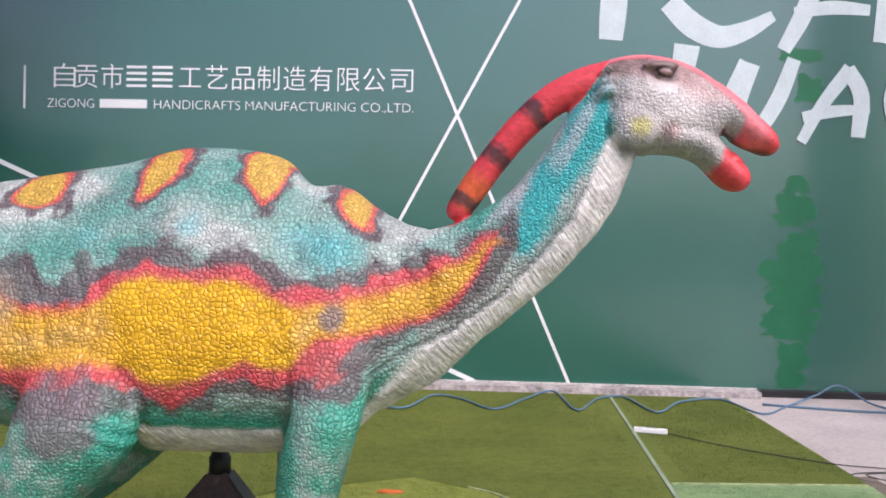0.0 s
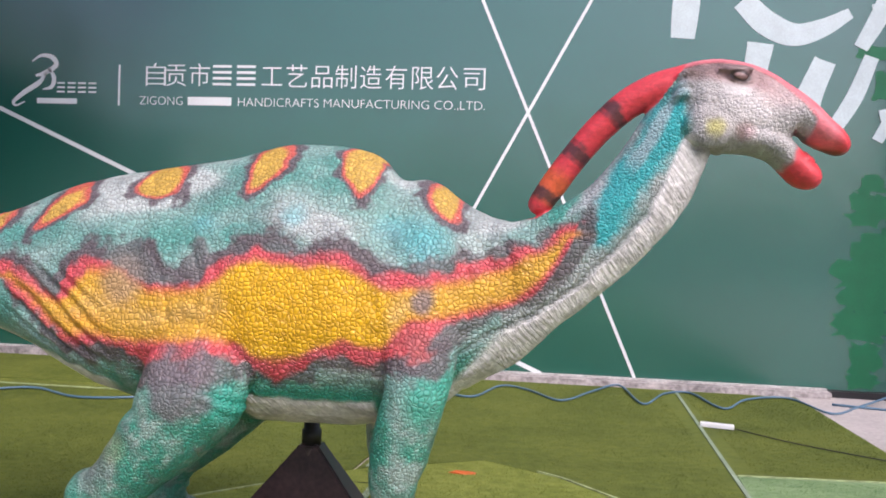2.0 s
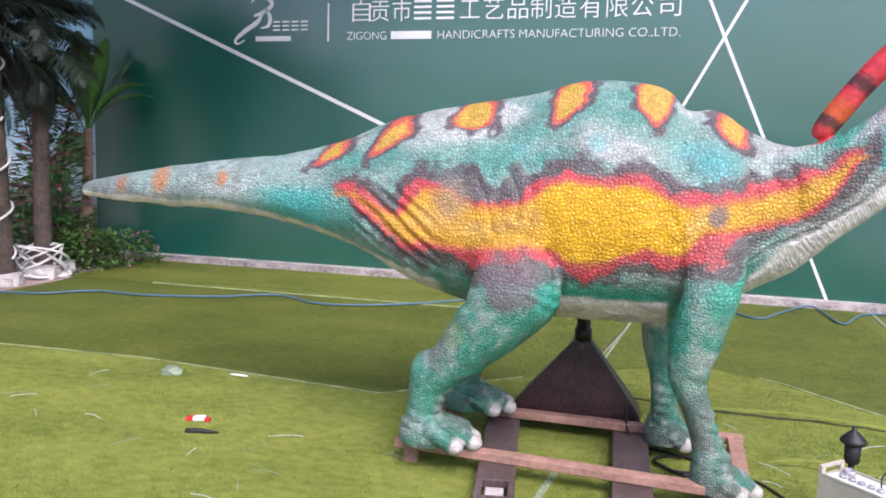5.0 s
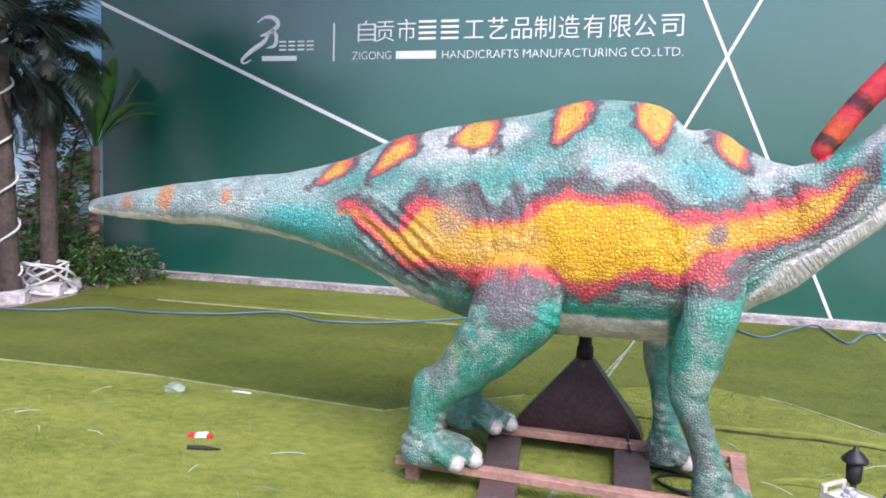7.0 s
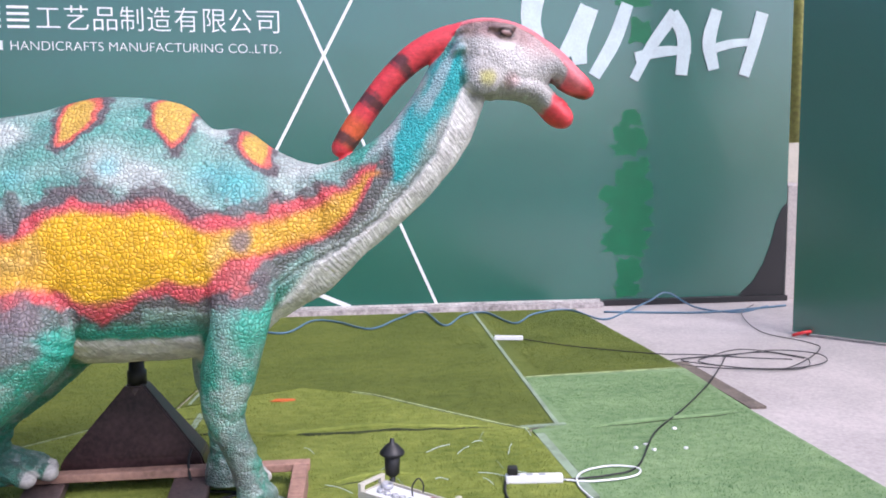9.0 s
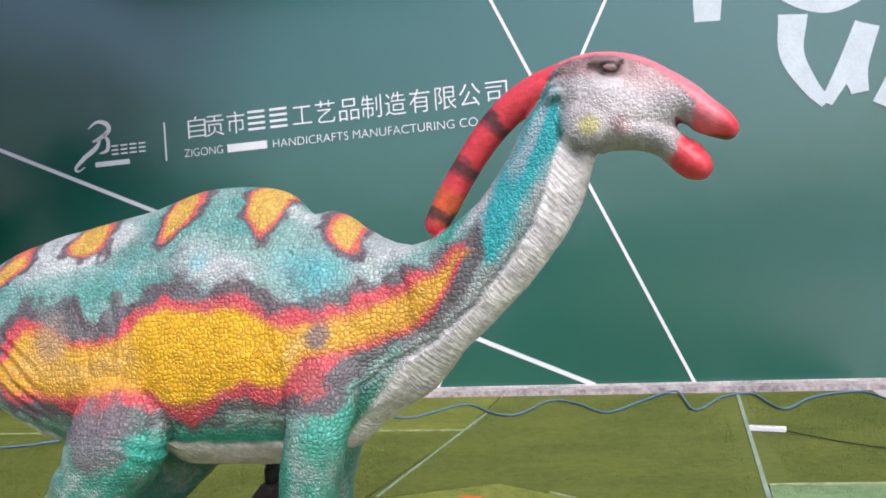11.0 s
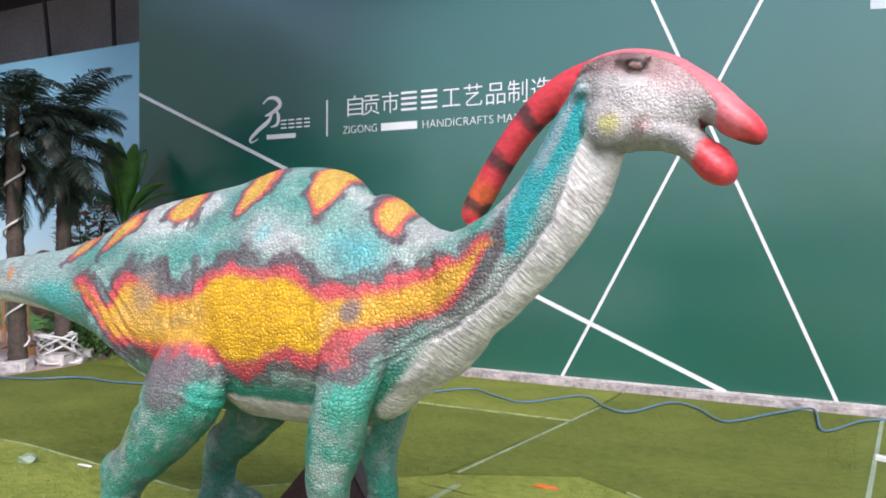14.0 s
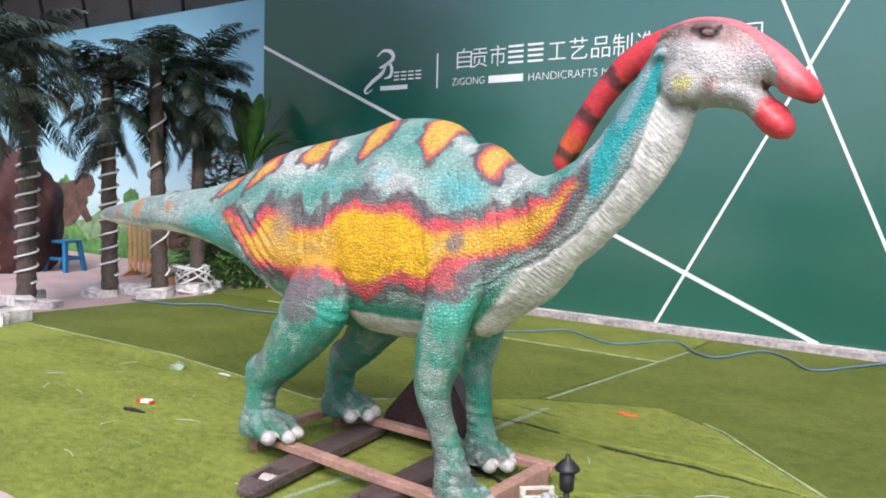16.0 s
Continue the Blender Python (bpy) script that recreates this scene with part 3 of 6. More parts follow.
def paint_dinosaur(me):
    n = len(me.vertices)
    co = np.empty(n * 3)
    me.vertices.foreach_get("co", co)
    co = co.reshape(-1, 3)
    x, y, z = co.T
    off = np.abs(y - axis_y(x))
    fine, mid, wide = noise_of(co, 16, 3), noise_of(co, 6, 3, 5.0), noise_of(co, 2.6, 2, 9.0)
    col = np.zeros((n, 3))
    scale = np.ones(n)

    def lay(c, mask):
        nonlocal col
        m = np.clip(mask, 0, 1)[:, None]
        col = col * (1 - m) + np.array(c) * m

    # ground coat: sea green, cloudy, with paler grey sprayed along the back
    soft = noise_of(co * np.array([0.45, 1.0, 1.0]), 5.0, 2, 21.0)
    speck = noise_of(co, 42, 2, 31.0)
    lay((0.20, 0.36, 0.315), np.ones(n))
    lay((0.49, 0.53, 0.50), 0.8 * smooth_step(-0.12, 0.45, soft + 0.10 * fine + 0.5 * (z - np.interp(x, [-1.5, -0.3, 0.4], [1.33, 1.5, 1.4]))))
    lay((0.035, 0.27, 0.215), 0.7 * smooth_step(0.0, 0.5, -soft + 0.35 * mid + 0.10 * fine))
    lay((0.16, 0.18, 0.18), 0.35 * smooth_step(0.12, 0.6, mid - 0.6 * wide + 0.2 * fine))
    for cx, cz, r, c in ((0.17, 1.36, 0.13, 0.6), (-0.30, 1.43, 0.06, 0.5), (-0.62, 1.40, 0.05, 0.4), (0.06, 1.40, 0.07, 0.4)):
        lay((0.05, 0.40, 0.43), c * smooth_step(r, 0.0, np.hypot((x - cx) / 1.4, z - cz) + 0.025 * mid))
    # tail
    lay((0.32, 0.43, 0.40), 0.8 * smooth_step(-1.45, -1.65, x) * (0.6 + 0.4 * smooth_step(-0.3, 0.3, mid)))
    lay((0.13, 0.17, 0.16), 0.45 * smooth_step(-1.6, -2.2, x) * smooth_step(0.0, 0.35, fine + mid))
    lay((0.06, 0.40, 0.36), smooth_step(-1.35, -1.6, x) * smooth_step(-2.1, -1.75, x) * smooth_step(1.24, 1.15, z))
    for sx, sz, r in ((-2.12, 1.225, 0.045), (-2.50, 1.20, 0.075), (-2.75, 1.17, 0.05)):
        lay((0.50, 0.19, 0.045), 0.8 * smooth_step(r, r * 0.3, np.hypot(x - sx, (z - sz) * 0.8) + 0.02 * fine))
    lay((0.14, 0.13, 0.13), 0.5 * smooth_step(-2.5, -2.85, x))
    # limbs: green rubbed with pale grey, smoky at the joints
    low = smooth_step(0.98, 0.78, z)
    lay((0.018, 0.25, 0.165), low * 0.95)
    lay((0.33, 0.42, 0.375), low * 0.8 * smooth_step(-0.2, 0.45, 0.35 * mid + 0.6 * wide + 0.3 * fine + 0.3 * speck))
    lay((0.36, 0.43, 0.40), low * 0.5 * smooth_step(0.06, 0.0, np.abs(x - np.interp(z, [0.1, 0.3, 0.5, 0.6, 0.85], [0.22, 0.18, 0.11, 0.12, 0.15])) + 0.05 * mid))
    lay((0.11, 0.12, 0.115), low * 0.6 * smooth_step(0.1, 0.5, -mid + 0.7 * wide + 0.3 * fine))
    lay((0.012, 0.30, 0.20), low * 0.8 * smooth_step(0.15, 0.4, wide - 0.5 * mid))
    lay((0.40, 0.47, 0.43), low * 0.3 * smooth_step(0.1, 0.7, -0.7 * speck + 0.5 * wide))
    lay((0.28, 0.30, 0.11), 0.4 * smooth_step(0.08, 0.03, np.hypot(x + 0.84, z - 0.62) + 0.03 * mid))
    lay((0.12, 0.13, 0.125), 0.6 * smooth_step(0.11, 0.04, np.hypot((x + 0.90) / 1.2, z - 0.55) + 0.04 * mid))
    lay((0.13, 0.14, 0.135), 0.6 * smooth_step(0.10, 0.03, np.hypot(x - 0.17, (z - 0.40) * 0.6) + 0.04 * mid))
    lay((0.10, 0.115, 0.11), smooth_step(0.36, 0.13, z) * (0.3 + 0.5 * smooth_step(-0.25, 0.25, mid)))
    lay((0.35, 0.42, 0.39), smooth_step(0.34, 0.2, z) * 0.5 * smooth_step(0.0, 0.4, fine + 0.5 * speck))
    lay((0.02, 0.32, 0.22), 0.8 * smooth_step(0.17, 0.06, np.hypot((x - 0.25) * 1.3, z - 0.86) + 0.03 * mid))
    lay((0.02, 0.30, 0.21), smooth_step(0.88, 0.80, z) * smooth_step(0.70, 0.77, z) * smooth_step(-0.55, -0.42, x) * smooth_step(0.1, -0.02, x))
    lay((0.02, 0.30, 0.22), 0.8 * smooth_step(0.085, 0.03, np.hypot(x + 0.475, (z - 0.86) * 0.8) + 0.02 * mid))
    # flank band: yellow, then red, then smoky grey; each edge as height along the body
    band = {
        "smoke_top": ([-1.48, -1.386, -1.30, -1.204, -1.167, -1.117, -1.044, -0.973, -0.879, -0.786, -0.717, -0.682, -0.660, -0.602, -0.568, -0.49, -0.423, -0.335, -0.269, -0.182, -0.097, -0.01, 0.033, 0.097, 0.138, 0.24, 0.342, 0.469, 0.55, 0.629, 0.70, 0.757],
                      [1.23, 1.282, 1.261, 1.195, 1.219, 1.299, 1.334, 1.317, 1.348, 1.327, 1.23, 1.253, 1.33, 1.353, 1.288, 1.344, 1.366, 1.389, 1.348, 1.349, 1.372, 1.331, 1.301, 1.26, 1.293, 1.332, 1.334, 1.361, 1.40, 1.437, 1.475, 1.49]),
        "smoke_low": ([-1.48, -1.307, -1.139, -1.068, -0.876, -0.781, -0.68, -0.48, -0.379, -0.312, -0.234, -0.126, -0.039, 0.026, 0.11, 0.194, 0.275, 0.399, 0.502, 0.603, 0.68, 0.743, 0.757],
                      [1.22, 1.04, 0.905, 0.87, 0.867, 0.837, 0.85, 0.86, 0.867, 0.832, 0.853, 0.902, 0.916, 0.893, 0.92, 0.937, 0.983, 1.07, 1.125, 1.18, 1.255, 1.376, 1.48]),
        "red_top": ([-1.43, -1.407, -1.334, -1.237, -1.152, -1.102, -1.029, -0.947, -0.876, -0.783, -0.691, -0.599, -0.531, -0.464, -0.387, -0.288, -0.18, -0.072, 0.014, 0.099, 0.181, 0.283, 0.385, 0.49, 0.57, 0.638, 0.70],
                    [1.215, 1.236, 1.215, 1.161, 1.129, 1.221, 1.256, 1.242, 1.215, 1.173, 1.165, 1.189, 1.257, 1.29, 1.318, 1.294, 1.318, 1.299, 1.248, 1.24, 1.256, 1.275, 1.308, 1.336, 1.373, 1.422, 1.45]),
        "red_low": ([-1.43, -1.38, -1.307, -1.211, -1.139, -1.042, -0.922, -0.828, -0.781, -0.711, -0.573, -0.459, -0.391, -0.312, -0.235, -0.127, -0.062, 0.025, 0.087, 0.15, 0.291, 0.394, 0.50, 0.585, 0.635, 0.68, 0.70],
                    [1.21, 1.146, 1.091, 1.025, 0.959, 0.951, 0.956, 0.926, 0.883, 0.92, 0.959, 0.952, 0.90, 0.859, 0.896, 0.962, 0.969, 0.929, 0.971, 0.995, 1.085, 1.11, 1.158, 1.222, 1.29, 1.38, 1.45]),
        "gold_top": ([-1.40, -1.378, -1.305, -1.208, -1.136, -1.087, -1.038, -0.966, -0.919, -0.78, -0.664, -0.551, -0.484, -0.395, -0.264, -0.113, -0.027, 0.038, 0.101, 0.183, 0.305, 0.387, 0.492, 0.591, 0.659, 0.675],
                     [1.175, 1.192, 1.159, 1.117, 1.096, 1.143, 1.212, 1.22, 1.226, 1.152, 1.155, 1.18, 1.247, 1.271, 1.263, 1.267, 1.237, 1.197, 1.188, 1.207, 1.235, 1.256, 1.287, 1.353, 1.402, 1.405]),
        "gold_low": ([-1.40, -1.349, -1.277, -1.158, -1.11, -1.013, -0.918, -0.801, -0.684, -0.547, -0.457, -0.389, -0.311, -0.234, -0.169, -0.084, -0.009, 0.066, 0.107, 0.156, 0.27, 0.393, 0.498, 0.577, 0.624, 0.66, 0.675],
                     [1.175, 1.159, 1.104, 1.005, 0.984, 0.995, 0.98, 0.978, 0.989, 1.006, 0.998, 0.957, 0.936, 0.952, 0.987, 1.023, 1.011, 1.008, 1.041, 1.106, 1.11, 1.14, 1.181, 1.247, 1.311, 1.385, 1.40]),
    }

    def within(name, shake):
        """How far inside a coat of the band, in metres."""
        top_, low_ = (np.interp(x + 0.4 * shake, *band[name + k]) for k in ("_top", "_low"))
        return np.minimum(top_ - z, z - low_)

    side = smooth_step(-1.50, -1.44, x) * smooth_step(0.78, 0.74, x)
    jag = 0.022 * fine + 0.008 * mid
    ragged = 0.034 * fine + 0.008 * mid + 0.010 * speck
    lay((0.105, 0.088, 0.092), side * smooth_step(-0.012, 0.024, within("smoke", ragged) + ragged) * (0.78 + 0.2 * smooth_step(-0.3, 0.3, mid)))
    lay((0.56, 0.075, 0.085), side * smooth_step(-0.012, 0.018, within("red", jag) + jag + 0.004 * speck) * (0.85 + 0.15 * smooth_step(-0.3, 0.3, fine)))
    f = within("gold", jag) + 0.5 * jag
    lay((0.62, 0.22, 0.05), side * smooth_step(-0.022, 0.012, f))
    gold = smooth_step(-0.54, -0.45, x + 0.02 * mid) * smooth_step(0.13, 0.05, x + 0.02 * mid)
    lay((0.62, 0.35, 0.03), side * smooth_step(-0.008, 0.03, f))
    lay((0.58, 0.39, 0.13), side * (1 - gold) * 0.55 * smooth_step(0.04, 0.11, f + 0.05 * mid))
    lay((0.60, 0.24, 0.02), side * 0.5 * smooth_step(-0.88, -0.98, x) * smooth_step(0.0, 0.06, f) * smooth_step(-0.2, 0.4, mid))
    lay((0.66, 0.37, 0.002), side * gold * smooth_step(-0.004, 0.022, f))
    lay((0.33, 0.25, 0.19), side * 0.6 * smooth_step(0.11, 0.02, np.hypot((x + 0.885) * 0.9, z - 1.195) + 0.03 * mid))
    lay((0.15, 0.13, 0.14), 0.85 * smooth_step(0.15, 0.085, np.hypot((x + 0.60) / 0.95, (z - 0.875) * 0.95) + 0.05 * mid + 0.03 * fine))
    lay((0.36, 0.09, 0.085), 0.5 * smooth_step(0.06, 0.02, np.hypot((x + 0.60) * 1.2, z - 0.95) + 0.04 * fine))
    lay((0.17, 0.14, 0.15), 0.85 * smooth_step(0.06, 0.02, np.hypot(x - 0.185, z - 1.155) + 0.015 * fine))
    lay((0.115, 0.10, 0.105), 0.9 * smooth_step(0.105, 0.06, np.hypot((x - 0.21) / 0.95, (z - 0.975) * 1.15) + 0.03 * mid + 0.04 * fine))
    lay((0.46, 0.085, 0.08), 0.8 * smooth_step(0.085, 0.045, np.hypot((x - 0.17) / 0.9, z - 1.04) + 0.035 * fine))
    # ridge spots: drops, broad at the ridge, in a ragged smoky rim
    for sx, sz, a, b, lean in ((-1.543, 1.358, 0.088, 0.036, 0.65), (-1.235, 1.445, 0.112, 0.046, 0.85), (-0.853, 1.550, 0.098, 0.066, 0.35), (-0.431, 1.618, 0.108, 0.062, 1.15), (-0.071, 1.612, 0.105, 0.068, 1.65), (0.242, 1.500, 0.082, 0.050, 2.15)):
        u = (x - sx) * math.cos(lean) + (z - sz) * math.sin(lean)
        v = -(x - sx) * math.sin(lean) + (z - sz) * math.cos(lean)
        bw = b * (1 + 0.4 * np.clip(u / a, -1, 1))
        d = (np.hypot(u / a, v / bw) - 1) * b + 0.010 * fine + 0.004 * mid
        lay((0.10, 0.075, 0.085), 0.92 * smooth_step(0.034, 0.016, d + 0.018 * fine + 0.010 * speck))
        lay((0.56, 0.11, 0.08), smooth_step(0.008, 0.0, d))
        lay((0.55, 0.35, 0.06), smooth_step(-0.004, -0.016, d + 0.006 * mid))
    # pale underside
    under = np.interp(x, [-3.0, -2.1, -1.6, -1.25, -0.9, -0.5, 0.1, 0.25], [1.12, 1.10, 1.02, 0.885, 0.79, 0.795, 0.795, 0.82])
    belly = smooth_step(0.012, -0.012, z - under + 0.012 * fine) * np.maximum(smooth_step(-0.93, -1.02, x), smooth_step(-0.47, -0.43, x + 0.3 * (z - 0.7)) * smooth_step(0.035, 0.01, x)) * smooth_step(0.60, 0.66, z) * smooth_step(0.30, 0.26, off)
    fx = np.array([0.24, 0.30, 0.345, 0.452, 0.615, 0.75, 0.86, 0.975, 1.04, 1.085])
    fz = np.array([0.70, 0.816, 0.91, 0.975, 1.072, 1.175, 1.29, 1.44, 1.58, 1.69])
    dist = np.full(n, 9.0)
    for i in range(len(fx) - 1):
        ex, ez = fx[i + 1] - fx[i], fz[i + 1] - fz[i]
        t = np.clip(((x - fx[i]) * ex + (z - fz[i]) * ez) / (ex * ex + ez * ez), 0, 1)
        dist = np.minimum(dist, np.hypot(x - fx[i] - t * ex, z - fz[i] - t * ez))
    throat = smooth_step(0.078, 0.062, dist + 0.012 * mid + 0.006 * fine) * smooth_step(0.66, 0.78, z) * np.where(x > 0.18, 1, 0) * smooth_step(0.15, 0.11, off - 0.03 * smooth_step(0.6, 0.3, x))
    lay((0.27, 0.31, 0.30), np.where(x > 0.45, 1, 0) * smooth_step(0.15, 0.10, dist + 0.02 * mid) * smooth_step(1.7, 1.6, z) * 0.5)
    # groove above the throat: carved below, its shadow line also painted in grey
    seam = np.where(x > 0.3, 1, 0) * smooth_step(0.014, 0.004, np.abs(dist + 0.012 * mid + 0.006 * fine - 0.079)) * smooth_step(0.9, 1.0, z) * smooth_step(1.62, 1.5, z)
    lay((0.14, 0.145, 0.14), seam * 0.35)
    pale = np.maximum(belly, throat)
    lay((0.66, 0.65, 0.615), pale)
    lay((0.42, 0.41, 0.39), pale * 0.6 * smooth_step(-0.1, 0.4, fine + mid))
    scale = scale * (1 - smooth_step(0.3, 0.7, pale))
    # neck flash: turquoise down the side, lilac grey behind it
    tx, tz = 1.0 - 0.77, 1.84 - 1.41
    t = np.clip(((x - 0.77) * tx + (z - 1.41) * tz) / (tx * tx + tz * tz), 0, 1)
    aside = ((x - 0.77) * -tz + (z - 1.41) * tx) / math.hypot(tx, tz)
    dn = np.hypot(x - 0.77 - t * tx, z - 1.41 - t * tz)
    flash = (x > 0.60) * (z > 1.2) * (1 - throat) * np.maximum(smooth_step(-0.01, 0.03, z - np.interp(x, *band["smoke_top"])), smooth_step(0.72, 0.77, x + 0.02 * mid))
    lay((0.04, 0.33, 0.26), 0.75 * flash * smooth_step(0.08, 0.13, aside + 0.03 * mid))
    lay((0.36, 0.41, 0.42), 0.75 * flash * smooth_step(0.05, 0.02, np.abs(aside - 0.085) + 0.035 * mid))
    lay((0.006, 0.36, 0.37), 0.97 * flash * smooth_step(0.085, 0.03, dn + 0.03 * mid + 0.02 * fine))
    lay((0.36, 0.44, 0.46), 0.7 * flash * smooth_step(0.03, 0.012, np.abs(aside - 0.02) + 0.02 * mid) * smooth_step(0.4, 0.6, t))
    lay((0.10, 0.095, 0.10), 0.85 * (1 - throat) * smooth_step(0.07, 0.03, np.hypot((x - 0.735) * 1.8, (z - 1.43) * 0.75) + 0.04 * fine + 0.02 * mid))
    # head, in lengths from the eye
    u, v = x - EYE_X, z - EYE_Z
    head = smooth_step(-0.175, -0.135, u + 0.12 * (v + 0.1) + 0.02 * mid) * smooth_step(-0.262, -0.235, v + 0.02 * fine)
    head = np.maximum(head, (u > 0.085) * (v > -0.42))
    ht = np.interp(u, [-0.20, -0.165, -0.12, -0.06, 0.0, 0.06, 0.115, 0.16, 0.19, 0.23, 0.27, 0.31, 0.335, 0.352], [0.022, 0.048, 0.062, 0.068, 0.062, 0.046, 0.020, -0.012, -0.033, -0.066, -0.103, -0.14, -0.168, -0.196])
    lay((0.40, 0.39, 0.37), head)
    lay((0.60, 0.58, 0.555), head * 0.9 * smooth_step(0.12, 0.02, np.hypot((u - 0.04) / 1.2, v + 0.105) + 0.04 * mid + 0.02 * fine))
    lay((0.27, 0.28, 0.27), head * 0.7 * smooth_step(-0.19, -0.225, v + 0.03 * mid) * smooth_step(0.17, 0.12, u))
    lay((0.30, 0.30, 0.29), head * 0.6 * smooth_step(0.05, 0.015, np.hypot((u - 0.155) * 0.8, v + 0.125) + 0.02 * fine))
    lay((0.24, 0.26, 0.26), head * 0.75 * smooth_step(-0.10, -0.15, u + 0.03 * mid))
    lay((0.33, 0.205, 0.19), head * 0.9 * smooth_step(-0.055, -0.015, v + 0.25 * u + 0.03 * mid) * smooth_step(0.15, 0.06, u))
    lay((0.46, 0.30, 0.285), head * 0.6 * smooth_step(0.10, 0.03, np.hypot((u - 0.14) / 1.4, v + 0.03)))
    lay((0.11, 0.065, 0.06), head * 0.85 * smooth_step(0.05, 0.012, np.hypot((u + 0.01) / 1.9, v - 0.022 + 0.3 * u) + 0.02 * mid + 0.01 * fine))
    lay((0.10, 0.07, 0.06), head * 0.7 * smooth_step(0.045, 0.015, np.hypot((u + 0.135) / 1.3, v - 0.015) + 0.02 * fine))
    lay((0.42, 0.40, 0.06), head * 0.75 * smooth_step(0.042, 0.0, np.hypot(u + 0.075, v + 0.165) + 0.02 * fine + 0.02 * mid))
    lay((0.48, 0.25, 0.24), head * 0.55 * smooth_step(0.045, 0.01, np.hypot(u - 0.02, v + 0.175)))
    scale = np.where(head > 0.5, 0.8, scale)
    # the red hood runs along the crown as a raised edge and widens into the bill
    hood = smooth_step(-0.003, 0.004, np.interp(u, [-0.2, -0.1, 0.0, 0.1, 0.16, 0.2, 0.235, 0.26], [0.015, 0.014, 0.016, 0.024, 0.036, 0.05, 0.07, 0.3]) - (ht - v))
    hood = np.maximum(hood, smooth_step(0.222, 0.236, u - 0.15 * (v + 0.15))) * (v > -0.262)
    chin = smooth_step(0.155, 0.185, u - 0.55 * (v + 0.26) + 0.015 * fine) * (v < np.interp(u, [0.13, 0.19, 0.25, 0.3], [-0.19, -0.19, -0.248, -0.27]))
    bill = np.maximum(hood * (chin < 0.5), chin)
    lay((0.60, 0.15, 0.165), head * bill)
    lay((0.60, 0.05, 0.06), head * bill * np.maximum(chin, smooth_step(0.27, 0.33, u)))
    lay((0.30, 0.05, 0.06), head * 0.6 * smooth_step(0.006, 0.002, np.abs(hood - 0.5) * 0.01 + 0.001) * (u < 0.22))
    mouth = (u > 0.175) * smooth_step(0.02, 0.008, np.abs(v - np.interp(u, [0.18, 0.22, 0.26, 0.33], [-0.178, -0.205, -0.232, -0.25]))) * smooth_step(0.076, 0.056, off)
    lay((0.14, 0.008, 0.012), mouth)
    scale = np.where(head * bill > 0.5, 0.05, scale)
    eu, ev = u * 0.96 - v * 0.27, u * 0.27 + v * 0.96
    eye = np.hypot(eu / 2.0, ev)
    scale = np.where((np.hypot(eu, ev) < 0.06) * (head > 0.5), 0.12, scale)
    lay((0.03, 0.018, 0.017), 0.95 * head * smooth_step(0.0185, 0.0145, eye + 0.002 * fine))
    lay((0.24, 0.14, 0.125), head * smooth_step(0.0125, 0.0095, eye + 0.3 * np.clip(ev, 0, 1)))
    # crest
    cl = spline(CREST, 8)
    dc, along = np.full(n, 9.0), np.zeros(n)
    run = np.r_[0, np.cumsum(np.hypot(*np.diff(cl, axis=0).T))]
    for i, (px, pz) in enumerate(cl):
        d = np.hypot(x - px, z - pz)
        near = d < dc
        dc, along = np.where(near, d, dc), np.where(near, run[i], along)
    reach = np.interp(along, [0, 0.55, 0.68, 0.75], [0.066, 0.058, 0.055, 0.045])
    crest = smooth_step(reach + 0.006, reach - 0.002, np.hypot(dc, off)) * (x < 1.0 + 0.7 * (z - 1.93)) * (along < 0.9)
    lay((0.58, 0.045, 0.055), crest)
    lay((0.62, 0.14, 0.02), crest * smooth_step(0.56, 0.62, along) * smooth_step(0.72, 0.69, along) * 0.6)
    for a in (0.33, 0.51, 0.68):
        lay((0.05, 0.028, 0.03), 0.9 * crest * smooth_step(0.034, 0.014, np.abs(along - a) + 0.014 * fine))
    scale = np.where(crest > 0.5, 0.05, scale)
    # nails
    for px, py, pz in TOES:
        d = np.sqrt((x - px) ** 2 + (y - py) ** 2 + (z - pz) ** 2)
        m = smooth_step(0.05, 0.042, d)
        lay((0.42, 0.41, 0.385), m)
        scale = np.where(m > 0.5, 0.1, scale)
    # folds of the skin: hind flank, throat and groin
    nv = np.empty(n * 3)
    me.vertices.foreach_get("normal", nv)
    nv = nv.reshape(-1, 3)
    fu = 0.59 * x + 0.81 * z + 0.01 * mid
    hind = smooth_step(0.30, 0.14, np.hypot((x + 1.16) * 0.81 - (z - 1.03) * 0.59, ((x + 1.16) * 0.59 + (z - 1.03) * 0.81) * 1.3))
    lift = 0.0075 * hind * np.sin(2 * np.pi * fu / 0.052)
    along2 = (x - 0.2) * 0.75 + (z - 0.7) * 0.66
    lift += 0.0011 * throat * np.sin(2 * np.pi * (along2 + 0.03 * fine + 0.03 * mid) / 0.022) * smooth_step(-0.3, 0.3, fine)
    lift += 0.003 * smooth_step(0.10, 0.04, np.hypot(x + 0.46, z - 0.82)) * np.sin(2 * np.pi * (z + 0.5 * x + 0.01 * mid) / 0.05)
    lift += 0.0018 * smooth_step(-1.1, -0.8, x) * smooth_step(0.2, 0.0, x) * smooth_step(0.75, 0.95, z) * smooth_step(1.6, 1.35, z) * np.sin(2 * np.pi * (x + 0.25 * z + 0.05 * mid) / 0.17) * (0.5 + smooth_step(-0.2, 0.3, wide))
